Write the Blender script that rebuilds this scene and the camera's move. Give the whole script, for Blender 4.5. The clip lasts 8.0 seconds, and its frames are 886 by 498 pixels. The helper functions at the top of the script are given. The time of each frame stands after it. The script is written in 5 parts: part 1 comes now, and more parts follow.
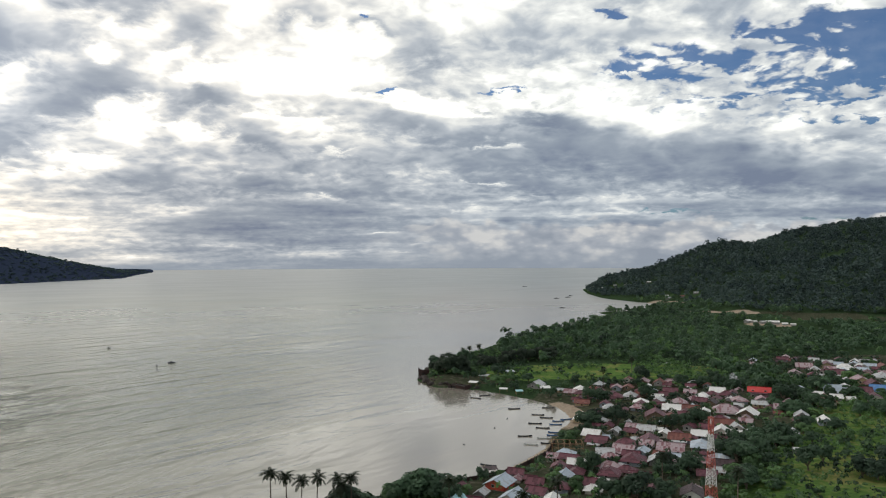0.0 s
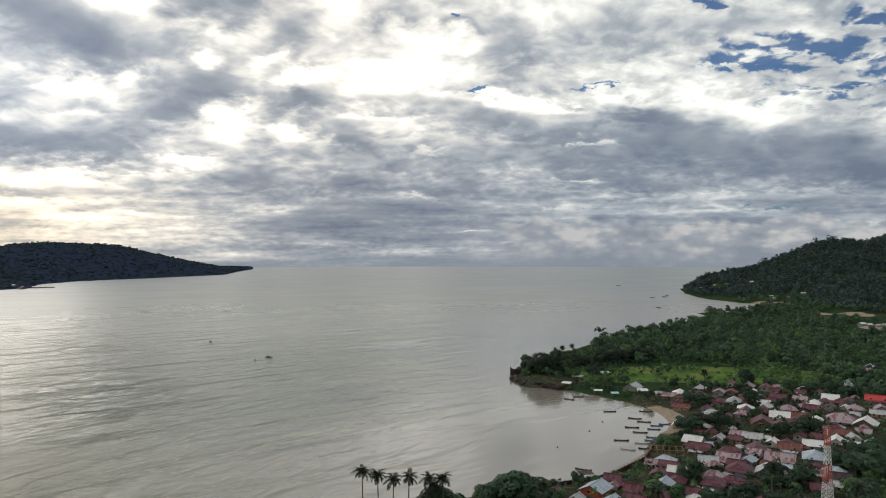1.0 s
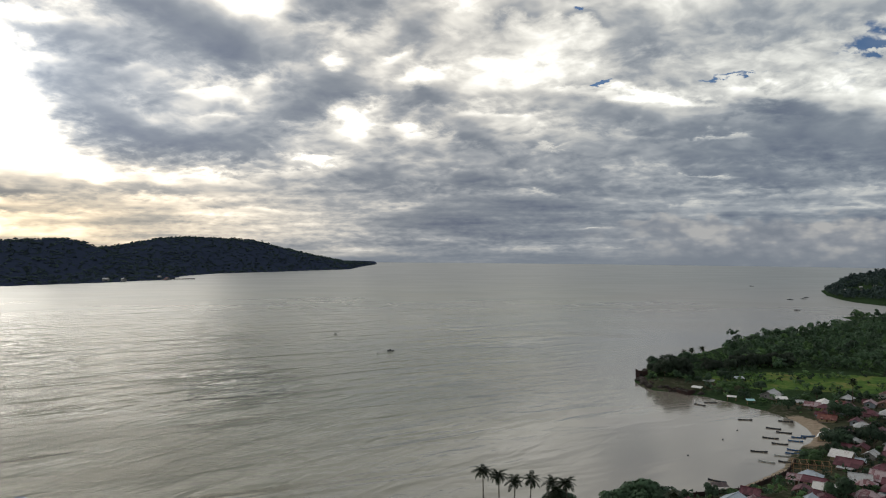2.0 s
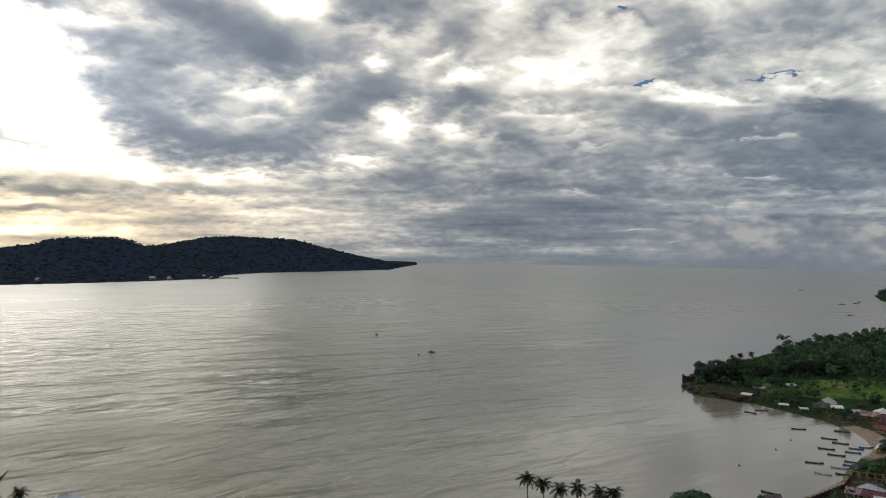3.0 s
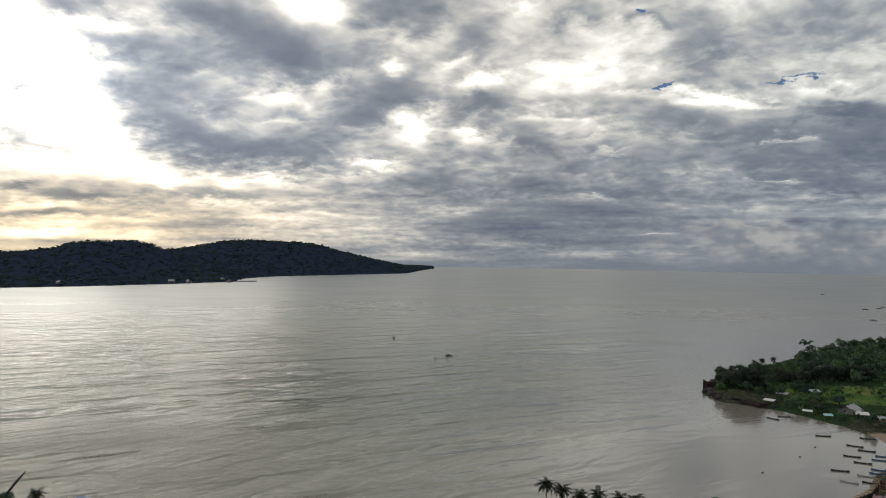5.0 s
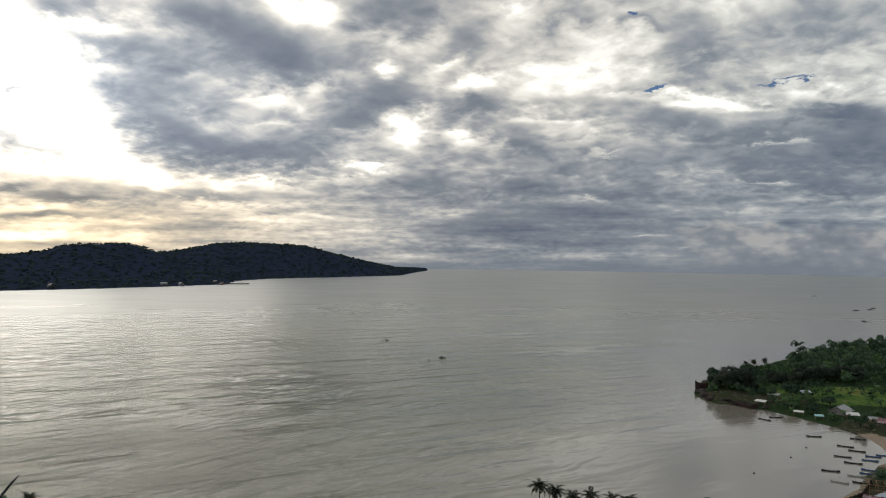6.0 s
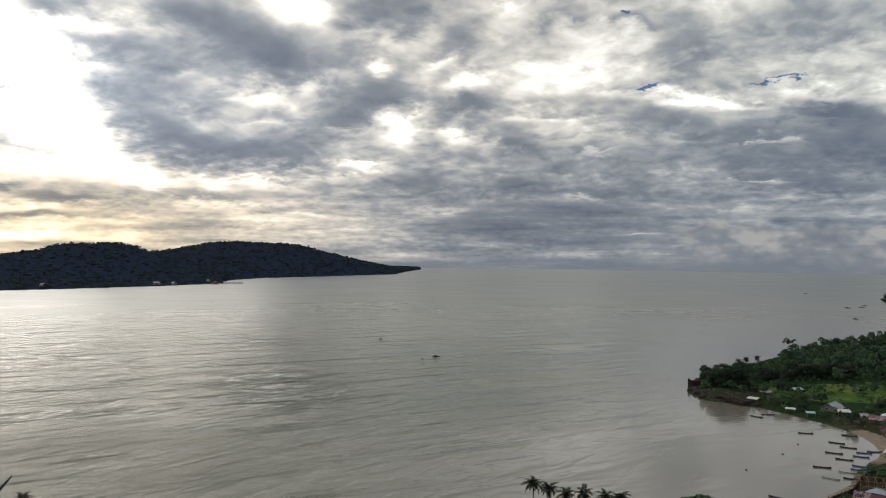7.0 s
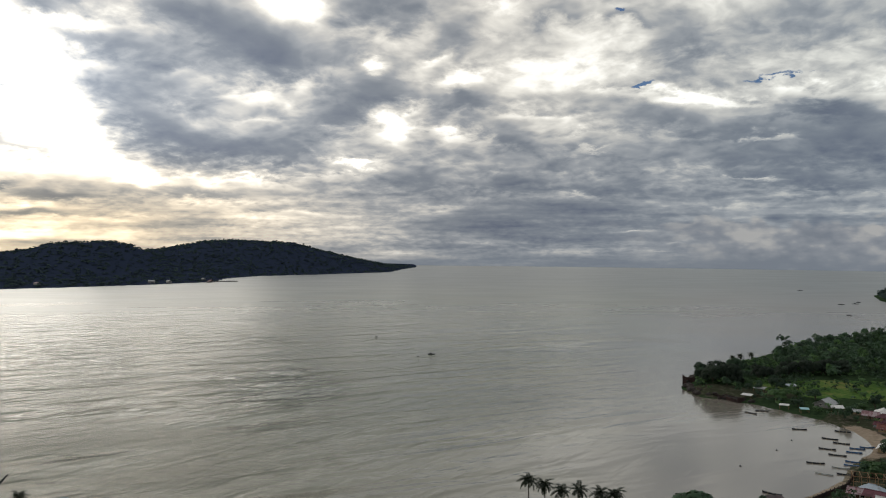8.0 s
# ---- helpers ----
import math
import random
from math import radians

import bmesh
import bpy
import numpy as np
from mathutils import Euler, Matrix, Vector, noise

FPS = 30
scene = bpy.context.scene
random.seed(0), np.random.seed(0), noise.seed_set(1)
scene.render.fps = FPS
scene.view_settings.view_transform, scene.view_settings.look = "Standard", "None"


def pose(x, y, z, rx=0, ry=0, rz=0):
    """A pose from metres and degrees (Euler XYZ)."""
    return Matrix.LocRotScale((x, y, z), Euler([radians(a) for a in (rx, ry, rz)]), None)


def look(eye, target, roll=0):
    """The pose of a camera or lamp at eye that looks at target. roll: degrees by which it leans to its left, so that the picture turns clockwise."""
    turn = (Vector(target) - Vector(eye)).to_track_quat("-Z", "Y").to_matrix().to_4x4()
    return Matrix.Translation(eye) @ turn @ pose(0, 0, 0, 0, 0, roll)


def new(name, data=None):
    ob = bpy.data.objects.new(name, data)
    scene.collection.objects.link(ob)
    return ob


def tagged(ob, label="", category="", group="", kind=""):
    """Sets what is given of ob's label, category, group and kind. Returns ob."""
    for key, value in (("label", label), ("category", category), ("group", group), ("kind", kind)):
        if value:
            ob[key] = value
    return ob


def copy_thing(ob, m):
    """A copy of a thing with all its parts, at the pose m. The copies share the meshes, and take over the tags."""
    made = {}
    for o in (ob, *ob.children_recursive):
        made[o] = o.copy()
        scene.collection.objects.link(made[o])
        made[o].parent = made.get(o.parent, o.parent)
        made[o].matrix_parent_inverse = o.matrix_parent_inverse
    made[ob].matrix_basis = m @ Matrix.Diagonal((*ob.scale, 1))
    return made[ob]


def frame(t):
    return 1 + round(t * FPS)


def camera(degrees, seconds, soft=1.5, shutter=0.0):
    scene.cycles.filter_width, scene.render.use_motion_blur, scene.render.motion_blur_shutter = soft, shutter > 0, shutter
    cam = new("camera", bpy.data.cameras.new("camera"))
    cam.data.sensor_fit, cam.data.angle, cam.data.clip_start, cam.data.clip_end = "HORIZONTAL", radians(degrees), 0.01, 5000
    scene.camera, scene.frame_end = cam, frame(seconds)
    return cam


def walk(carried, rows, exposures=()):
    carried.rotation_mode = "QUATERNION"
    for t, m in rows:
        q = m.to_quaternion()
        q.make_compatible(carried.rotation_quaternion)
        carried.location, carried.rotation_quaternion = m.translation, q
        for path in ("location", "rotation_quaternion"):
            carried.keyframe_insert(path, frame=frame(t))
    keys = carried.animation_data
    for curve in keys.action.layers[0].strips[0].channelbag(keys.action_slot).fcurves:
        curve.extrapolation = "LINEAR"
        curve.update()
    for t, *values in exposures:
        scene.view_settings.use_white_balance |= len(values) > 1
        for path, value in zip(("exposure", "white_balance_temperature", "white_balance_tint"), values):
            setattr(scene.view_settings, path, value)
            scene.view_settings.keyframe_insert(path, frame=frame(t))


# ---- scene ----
import itertools

# ------------------------------------------------------------------ camera
EYE = 85.0
cam = camera(60.68, 8.0, soft=1.1)
ROWS = [
    # t, right, ahead, up, turn to the left, pitch, roll
    (0, 0, 0, 0, 0, 0.47, 0.21),
    (0.1, 0, 0, 0, 0, 0.47, 0.21),
    (0.2, -0.01, 0.09, -0.01, 0.13, 0.47, 0.21),
    (0.3, -0.08, 0.54, -0.03, 0.77, 0.45, 0.19),
    (0.4, -0.26, 1.66, -0.1, 2.36, 0.41, 0.14),
    (0.5, -0.47, 3.02, -0.18, 4.29, 0.36, 0.09),
    (0.6, -0.56, 3.55, -0.21, 4.83, 0.36, 0.09),
    (0.7, -0.65, 4.1, -0.24, 5.4, 0.35, 0.08),
    (0.8, -0.73, 4.63, -0.26, 5.95, 0.35, 0.08),
    (0.9, -0.81, 5.13, -0.29, 6.47, 0.34, 0.07),
    (1, -0.88, 5.53, -0.31, 6.88, 0.34, 0.07),
    (1.1, -0.95, 5.76, -0.33, 7.33, 0.33, 0.04),
    (1.2, -1.03, 5.99, -0.35, 7.78, 0.31, 0.01),
    (1.3, -1.32, 6.92, -0.44, 9.57, 0.26, -0.1),
    (1.4, -1.8, 8.43, -0.58, 12.49, 0.17, -0.29),
    (1.5, -1.93, 8.84, -0.62, 13.29, 0.15, -0.34),
    (1.6, -2.16, 9.42, -0.67, 13.88, 0.13, -0.36),
    (1.7, -2.38, 9.94, -0.71, 14.41, 0.11, -0.39),
    (1.8, -2.59, 10.47, -0.76, 14.94, 0.09, -0.41),
    (1.9, -2.79, 10.97, -0.8, 15.44, 0.08, -0.43),
    (2, -2.99, 11.47, -0.84, 15.95, 0.06, -0.45),
    (2.2, -3.5, 12.5, -0.86, 16.85, 0.06, -0.51),
    (3.5, -6.32, 17.44, -0.74, 19.68, 0.13, -0.89),
    (4, -6.82, 18.58, -1.02, 20.18, 0.2, -0.9),
    (4.5, -6.64, 18.66, -1.36, 20.42, 0.27, -0.88),
    (6, -6.18, 17.28, -1.16, 19.79, 0.53, -0.78),
    (6.5, -5.97, 16.96, -1.22, 19.54, 0.51, -0.69),
    (7, -5.98, 16.61, -1.12, 19.3, 0.44, -0.65),
    (7.5, -5.84, 16.42, -0.96, 19.1, 0.33, -0.56),
    (8, -5.73, 16.05, -1.08, 18.94, 0.27, -0.52),
]
walk(cam, [(t, pose(x, y, EYE + z, 0, 0, yaw) @ pose(0, 0, 0, pitch) @ pose(0, 0, 0, 0, roll) @ pose(0, 0, 0, 90))
           for t, x, y, z, yaw, pitch, roll in ROWS],
     [(0.0, 0.04), (0.5, 0.04), (1.0, -0.18), (1.5, -0.38), (2.0, -0.52), (3.5, -0.62), (8.0, -0.64)])

# ------------------------------------------------------------------ node helper
class Tree:
    """Adds nodes to a node tree in short form."""

    def __init__(self, tree):
        self.tree = tree

    def put(self, socket, value):
        if isinstance(value, bpy.types.NodeSocket):
            self.tree.links.new(value, socket)
        elif value is not None:
            socket.default_value = value

    def node(self, kind, ins=()):
        n = self.tree.nodes.new(kind)
        for key, value in dict(ins).items():
            self.put(n.inputs[key], value)
        return n

    def math(self, op, a, b=None, c=None, clamp=False):
        n = self.tree.nodes.new("ShaderNodeMath")
        n.operation, n.use_clamp = op, clamp
        for i, v in enumerate((a, b, c)):
            self.put(n.inputs[i], v)
        return n.outputs[0]

    def add(self, a, b): return self.math("ADD", a, b)
    def sub(self, a, b): return self.math("SUBTRACT", a, b)
    def mul(self, a, b): return self.math("MULTIPLY", a, b)

    def vec(self, x=0.0, y=0.0, z=0.0):
        n = self.tree.nodes.new("ShaderNodeCombineXYZ")
        for i, v in enumerate((x, y, z)):
            self.put(n.inputs[i], v)
        return n.outputs[0]

    def vmath(self, op, a, b=None, scale=None):
        n = self.tree.nodes.new("ShaderNodeVectorMath")
        n.operation = op
        self.put(n.inputs[0], a)
        if b is not None:
            self.put(n.inputs[1], b)
        if scale is not None:
            self.put(n.inputs["Scale"], scale)
        return n.outputs["Value"] if op in ("DOT_PRODUCT", "LENGTH") else n.outputs[0]

    def noise(self, vector, scale, detail=6.0, rough=0.55, distort=0.0):
        n = self.node("ShaderNodeTexNoise", {"Scale": scale, "Detail": detail, "Roughness": rough, "Distortion": distort})
        self.put(n.inputs["Vector"], vector)
        return n.outputs["Fac"]

    def step(self, value, lo, hi, a=0.0, b=1.0):
        n = self.node("ShaderNodeMapRange", {"From Min": lo, "From Max": hi, "To Min": a, "To Max": b})
        n.interpolation_type = "SMOOTHSTEP"
        self.put(n.inputs["Value"], value)
        return n.outputs[0]

    def mix(self, fac, a, b):
        n = self.tree.nodes.new("ShaderNodeMix")
        n.data_type = "RGBA"
        self.put(n.inputs[0], fac)
        for i, v in ((6, a), (7, b)):
            self.put(n.inputs[i], (*v, 1.0) if isinstance(v, tuple) else v)
        return n.outputs[2]

    def attribute(self, name):
        n = self.tree.nodes.new("ShaderNodeAttribute")
        n.attribute_name = name
        return n.outputs["Color"]

    def ramp(self, fac, stops):
        n = self.tree.nodes.new("ShaderNodeValToRGB")
        self.put(n.inputs[0], fac)
        e = n.color_ramp.elements
        while len(e) < len(stops):
            e.new(0.5)
        for el, (at, colour) in zip(e, stops):
            el.position, el.color = at, (*colour, 1.0)
        return n.outputs[0]


# ------------------------------------------------------------------ sky: broken cloud with the sun behind it
SUN_AZ, SUN_EL = -52.0, 15.0          # degrees to the right of +y, and up
world = bpy.data.worlds.new("sky")
scene.world = world
world.use_nodes = True
world.node_tree.nodes.clear()
W = Tree(world.node_tree)
ray_dir = W.node("ShaderNodeTexCoord").outputs["Generated"]
sep = W.node("ShaderNodeSeparateXYZ", {0: ray_dir})
dx, dy, dz = sep.outputs
az = W.mul(W.math("ARCTAN2", dx, dy), 57.2958)
el = W.add(W.mul(W.math("ARCSINE", dz), 57.2958), 1.0)      # from the rim of the sea up
up = W.math("MAXIMUM", W.add(dz, 0.0175), 0.0)
inv = W.math("DIVIDE", 1.0, W.add(up, 0.27))
deck = W.vec(W.mul(dx, inv), W.mul(dy, inv), 0.0)           # the cloud deck, seen in perspective
warp = W.node("ShaderNodeTexNoise", {"Vector": deck, "Scale": 5.0, "Detail": 4.0}).outputs["Color"]
curl = W.vmath("ADD", deck, W.vmath("SCALE", W.vmath("SUBTRACT", warp, (0.5, 0.5, 0.5)), scale=0.10))
big = W.noise(deck, 3.4, 5.0, 0.52)
fine = W.noise(curl, 22.0, 4.0, 0.55)


def cloudlets(at, scale):
    """Rounded heaps with thin gaps between, about -0.5 to 0.5."""
    n = W.node("ShaderNodeTexVoronoi")
    n.feature, n.normalize = "SMOOTH_F1", True
    for key, value in (("Vector", at), ("Scale", scale), ("Detail", 2.0), ("Roughness", 0.5), ("Smoothness", 0.45)):
        W.put(n.inputs[key], value)
    return W.mul(W.sub(0.30, n.outputs["Distance"]), 2.0)


heaps = W.add(cloudlets(curl, 7.5), W.mul(cloudlets(curl, 17.0), 0.5))
streaks = W.noise(W.vec(W.mul(az, 0.075), W.mul(el, 0.8), 0.0), 1.5, 4.0, 0.5)
low = W.step(el, 7.5, 3.0)
fray = W.noise(curl, 11.0, 5.0, 0.6)
sky_at = W.vec(W.add(az, W.mul(W.sub(big, 0.5), 4.0)), W.add(el, W.add(W.mul(W.mul(W.sub(fray, 0.5), 2.6), W.sub(1.0, W.mul(low, 0.7))), W.mul(W.sub(W.noise(deck, 4.0, 2.0), 0.5), 1.2))), 0.0)


def lobes(*lists):
    """Soft masses of cloud: direction, half length and half width in degrees, slope, weight."""
    total = None
    for a, e, wa, we, slope, k in itertools.chain(*lists):
        c, q = math.cos(radians(slope)), math.sin(radians(slope))
        d = W.vmath("SUBTRACT", sky_at, (a, e, 0.0))
        u, v = W.vmath("DOT_PRODUCT", d, (c / wa, q / wa, 0.0)), W.vmath("DOT_PRODUCT", d, (-q / we, c / we, 0.0))
        g = W.math("POWER", 0.3679, W.math("MULTIPLY_ADD", u, u, W.mul(v, v)))
        total = W.math("MULTIPLY_ADD", g, k, 0.0 if total is None else total)
    return total


# masses of cloud: thicker and darker, thinner and brighter, and gaps that show the blue
THICK_SUNWARD = [
    (-35.2, 16.5, 6.4, 1.67, -20, 0.42),
    (-31.3, 14.7, 2.44, 1.53, -11, 0.22),
    (-39.6, 17.7, 4.16, 0.9, -1, 0.22),
    (-39.1, 14.6, 5.31, 1.55, -5, 0.26),
    (-44.7, 14.9, 3.17, 0.63, -1, 0.28),
    (-47.1, 16.9, 1.03, 0.42, 9, 0.3),
    (-40.6, 10.3, 4.08, 1.19, -27, 0.36),
    (-34.7, 8.3, 5.2, 1.15, -5, 0.42),
    (-29.8, 8.6, 2.08, 1.16, 2, 0.22),
    (-40.2, 12.4, 3.74, 1.1, -7, 0.28),
    (-36.7, 11.3, 3.5, 1, -11, 0.12),
    (-24.5, 18.9, 4.25, 0.93, 18, 0.36),
    (-22.1, 18.2, 2.52, 0.72, 29, 0.28),
    (-18.7, 17.1, 1.78, 1.68, 19, 0.34),
    (-24.4, 13.2, 3.62, 1.31, 23, 0.34),
]
THICK_MIDDLE = [
    (-26.9, 10.8, 2.97, 0.82, 20, 0.28),
    (-22, 12.7, 2.14, 0.53, -2, 0.24),
    (-27.4, 15.3, 2.53, 0.88, 3, 0.2),
    (-17.1, 12.2, 2.56, 0.82, -9, 0.34),
    (-14.1, 9.8, 2.55, 0.75, -18, 0.3),
    (-15.3, 7.7, 5.1, 0.67, -4, 0.15),
    (-13.3, 12.5, 2.11, 0.49, 0, 0.14),
    (-10.9, 18.6, 2.5, 0.38, -2, 0.18),
    (-2.4, 16.1, 2.14, 1.37, -4, 0.27),
    (-5.5, 18.2, 1.61, 0.3, -8, 0.3),
    (4.3, 16.6, 5.76, 1.62, -11, 0.12),
    (1.8, 15.5, 2.93, 0.53, 0, 0.12),
    (7.2, 11, 3.07, 0.48, -8, 0.44),
    (7.9, 9, 3.87, 1.47, -10, 0.4),
]
THICK_SEAWARD = [
    (-1.9, 10.3, 5.06, 1.02, -10, 0.32),
    (0, 8, 10.19, 0.79, -4, 0.3),
    (-7.4, 7.3, 6.51, 0.58, 0, 0.16),
    (-21.3, 6.4, 2.99, 1.1, -3, 0.3),
    (-13.6, 6.2, 3.59, 0.63, 2, 0.28),
    (-5.8, 6, 5.21, 0.74, 4, 0.2),
    (6.2, 6.1, 4.83, 0.68, -7, 0.3),
    (-10.2, 3.9, 11.62, 1.26, 0, 0.26),
    (-18.2, 2.8, 5.13, 1.28, 1, 0.18),
    (-6.1, 2.1, 10.46, 0.75, 1, 0.16),
    (4.7, 3.7, 0.93, 0.53, -22, 0.26),
    (7.8, 3, 1.01, 0.52, -17, 0.34),
    (9.1, 2.7, 0.98, 0.37, 0, 0.25),
    (0.5, 2.9, 1.87, 0.48, 0, 0.18),
    (2.7, 1.6, 7.26, 0.55, 1, 0.12),
]
THICK_LOW = [
    (-45.6, 4.6, 2.62, 0.35, -1, 0.42),
    (-49.6, 5.2, 1.11, 0.22, 3, 0.4),
    (-49.6, 11.4, 1.3, 0.15, 0, 0.9),
    (-47.7, 7.4, 2.01, 0.38, -9, 0.3),
    (-49.7, 8.2, 1.61, 0.44, -16, 0.34),
    (-39, 5.2, 3.45, 0.36, -1, 0.25),
    (-47.6, 3.4, 2.7, 0.23, 2, 0.35),
    (-33, 4, 1.22, 0.17, 2, 0.2),
    (-35, 5, 3.2, 0.33, 0, 0.15),
]
THICK_RIGHT = [
    (13.3, 8, 4.48, 1.06, -10, 0.26),
    (11.7, 9.8, 2.48, 0.82, -10, 0.22),
    (20.7, 7.7, 4.54, 1.33, -13, 0.32),
    (18.8, 6.3, 6.14, 0.8, -2, 0.2),
    (25.8, 5.7, 5.9, 1.15, -2, 0.18),
    (30.1, 4.8, 2.88, 0.74, -2, 0.2),
    (20.8, 10.3, 1.88, 0.55, -4, 0.14),
    (13.7, 2.9, 2.42, 0.58, -1, 0.22),
    (7.5, 2.5, 1.68, 0.51, -10, 0.1),
    (16.5, 1.4, 4.72, 0.66, 0, 0.16),
    (20, 3, 2.27, 0.56, -1, 0.16),
    (12.5, 16.4, 2.44, 0.71, 4, 0.16),
    (27.8, 8.9, 2.01, 0.37, -4, 0.14),
]
THIN_SUNWARD = [
    (-47.6, 10.6, 3.22, 3.14, 6, -0.75),
    (-49.1, 13, 2.65, 1.61, 7, -0.45),
    (-43.8, 8, 3.03, 1.63, -20, -0.6),
    (-50.1, 15.1, 1.95, 1.74, 9, -0.4),
    (-41.3, 6.4, 2.23, 0.87, -18, -0.45),
    (-45.2, 16.1, 1.92, 0.66, -1, -0.5),
    (-48, 6.5, 3.68, 0.83, -2, -0.25),
    (-29.8, 18.4, 2.27, 0.93, -6, -0.62),
    (-28.9, 17.4, 1.05, 0.55, 3, -0.3),
    (-32.4, 18.7, 1.23, 0.53, 4, -0.3),
]
THIN_SUNWARD_TOO = [
    (-24.2, 14.9, 1.1, 0.49, -10, -0.62),
    (-29.9, 13.1, 0.74, 0.74, -17, -0.3),
    (-33.6, 12.2, 2.45, 0.8, 11, -0.26),
    (-38.3, 13.4, 2.37, 0.38, 20, -0.14),
    (-32.7, 10.4, 1.63, 0.29, -2, -0.14),
    (-19.7, 14.9, 1.27, 0.49, 25, -0.3),
    (-22.8, 10, 1.44, 1.01, -23, -0.62),
    (-26, 7.8, 2.54, 0.38, -3, -0.5),
    (-31.4, 7.1, 2.47, 0.25, 2, -0.14),
]
THIN_SEAWARD = [
    (-10.4, 14.2, 4.97, 1.13, 4, -0.28),
    (-8.8, 16.9, 2.47, 1.25, -2, -0.28),
    (-14, 18.6, 2.31, 0.94, 8, -0.3),
    (-15.3, 16.7, 1.7, 0.71, 0, -0.2),
    (-17.6, 13.9, 1.53, 0.74, 18, -0.45),
    (-7.1, 12.9, 3.66, 0.4, -2, -0.2),
    (-12.4, 11.2, 3.79, 0.37, -3, -0.2),
    (-1.9, 12.3, 4.26, 0.55, -5, -0.36),
    (3, 11.6, 3.26, 0.38, -3, -0.32),
    (6.1, 12.2, 3.81, 0.44, -7, -0.2),
]
THIN_SEAWARD_TOO = [
    (-18.3, 9.8, 2.14, 0.54, -11, -0.36),
    (-21.4, 11.4, 1.7, 0.37, 25, -0.2),
    (-9.1, 9.7, 2.46, 0.33, 7, -0.11),
    (4.1, 9.1, 1.64, 0.19, -5, -0.34),
    (3.4, 6.4, 1.87, 0.14, -1, -0.39),
    (-9, 5.2, 1.73, 0.17, -2, -0.28),
    (-7.8, 8.7, 1.3, 0.16, 4, -0.22),
    (5.1, 10.1, 2.1, 0.3, -3, -0.08),
]
THIN_LOW = [
    (-19.5, 4.2, 1.97, 0.3, 9, -0.22),
    (-4.5, 2.7, 1.35, 0.12, -2, -0.28),
    (-1.8, 1.9, 1.31, 0.12, 3, -0.25),
    (-3.5, 1.4, 1.18, 0.12, 1, -0.22),
    (-48.6, 2, 3.97, 0.49, 2, -0.34),
    (-43.4, 3.1, 4.34, 0.27, 0, -0.19),
    (-49.1, 3.8, 1.97, 0.26, 3, -0.22),
    (-34.3, 6, 4.83, 0.45, 0, -0.3),
    (-37.8, 4.1, 2.33, 0.28, 2, -0.17),
    (-29.7, 3.8, 2.5, 0.21, 1, -0.17),
    (-27.2, 6.5, 2.53, 0.29, -1, -0.15),
    (-33, 2.6, 4.88, 0.33, 1, -0.08),
    (-42.3, 2.2, 2.2, 0.2, 1, -0.11),
    (2, 4.1, 2.2, 0.4, 10, -0.2),
    (5.9, 4.6, 2.07, 0.31, 16, -0.11),
]
THIN_RIGHT = [
    (14.5, 11.2, 4.45, 1.2, -11, -0.25),
    (19.2, 11.6, 3.83, 1.33, -4, -0.15),
    (27.2, 7.9, 1.7, 0.83, -4, -0.16),
    (24.8, 9.7, 5.66, 0.84, -4, -0.1),
    (18.5, 17, 4.68, 1.27, -10, -0.13),
    (22.3, 13.9, 4.56, 0.81, -25, -0.12),
    (15.3, 5.1, 8.76, 0.25, 1, -0.1),
    (11.7, 4.2, 2.87, 0.21, -4, -0.08),
    (22.2, 5, 4.4, 0.32, -2, -0.07),
    (18.2, 2.2, 1.54, 0.73, -1, -0.2),
    (15.7, 3.7, 1.59, 0.41, -1, -0.12),
    (27.6, 17.4, 2.66, 0.36, 2, -0.21),
    (9.2, 14.7, 3.34, 1.2, -2, -0.12),
]
CLEAR_HIGH = [
    (12.6, 18.4, 1.57, 0.38, -15, 0.8),
    (17, 16, 2.18, 0.42, -12, 0.8),
    (17.3, 14.9, 4.72, 0.5, -7, 0.85),
    (20.8, 14.5, 1.89, 0.38, -10, 0.7),
    (12.9, 14.4, 2.45, 0.32, -7, 0.8),
    (15.8, 13.9, 3.18, 0.24, -4, 0.7),
    (26.2, 16.1, 3.7, 0.71, -13, 1),
    (28.9, 14.3, 2.85, 0.91, -14, 1),
    (28.2, 16.7, 2.65, 0.46, -2, 0.9),
    (29.8, 13, 1.46, 0.71, -7, 0.9),
    (27.5, 12.4, 2.37, 0.18, -6, 0.8),
    (29.2, 11.1, 1.64, 0.18, -6, 0.8),
    (21.9, 11.9, 1.11, 0.15, -4, 0.7),
    (25.5, 11.6, 1.4, 0.15, -5, 0.7),
    (26.5, 9.9, 2.06, 0.19, -5, 0.6),
]
CLEAR_SMALL = [
    (28.5, 10.1, 1.99, 0.15, -5, 0.7),
    (3.5, 13.5, 1.37, 0.16, -6, 1),
    (6.1, 13.2, 1.44, 0.16, -6, 1),
    (-3.7, 13.2, 0.73, 0.16, 1, 1.7),
    (-6.1, 18.5, 0.42, 0.16, -17, 0.8),
    (23.7, 15.9, 2.19, 0.4, -11, 0.8),
    (16.9, 4.2, 3.92, 0.2, -1, 0.7),
    (26.1, 3.5, 2.76, 0.19, -1, 0.6),
    (31.5, 14.9, 1.89, 2.07, -8, 1),
]
thick = lobes(THICK_SUNWARD, THICK_MIDDLE, THICK_SEAWARD, THICK_LOW, THICK_RIGHT, THIN_SUNWARD, THIN_SUNWARD_TOO, THIN_SEAWARD, THIN_SEAWARD_TOO, THIN_LOW, THIN_RIGHT)
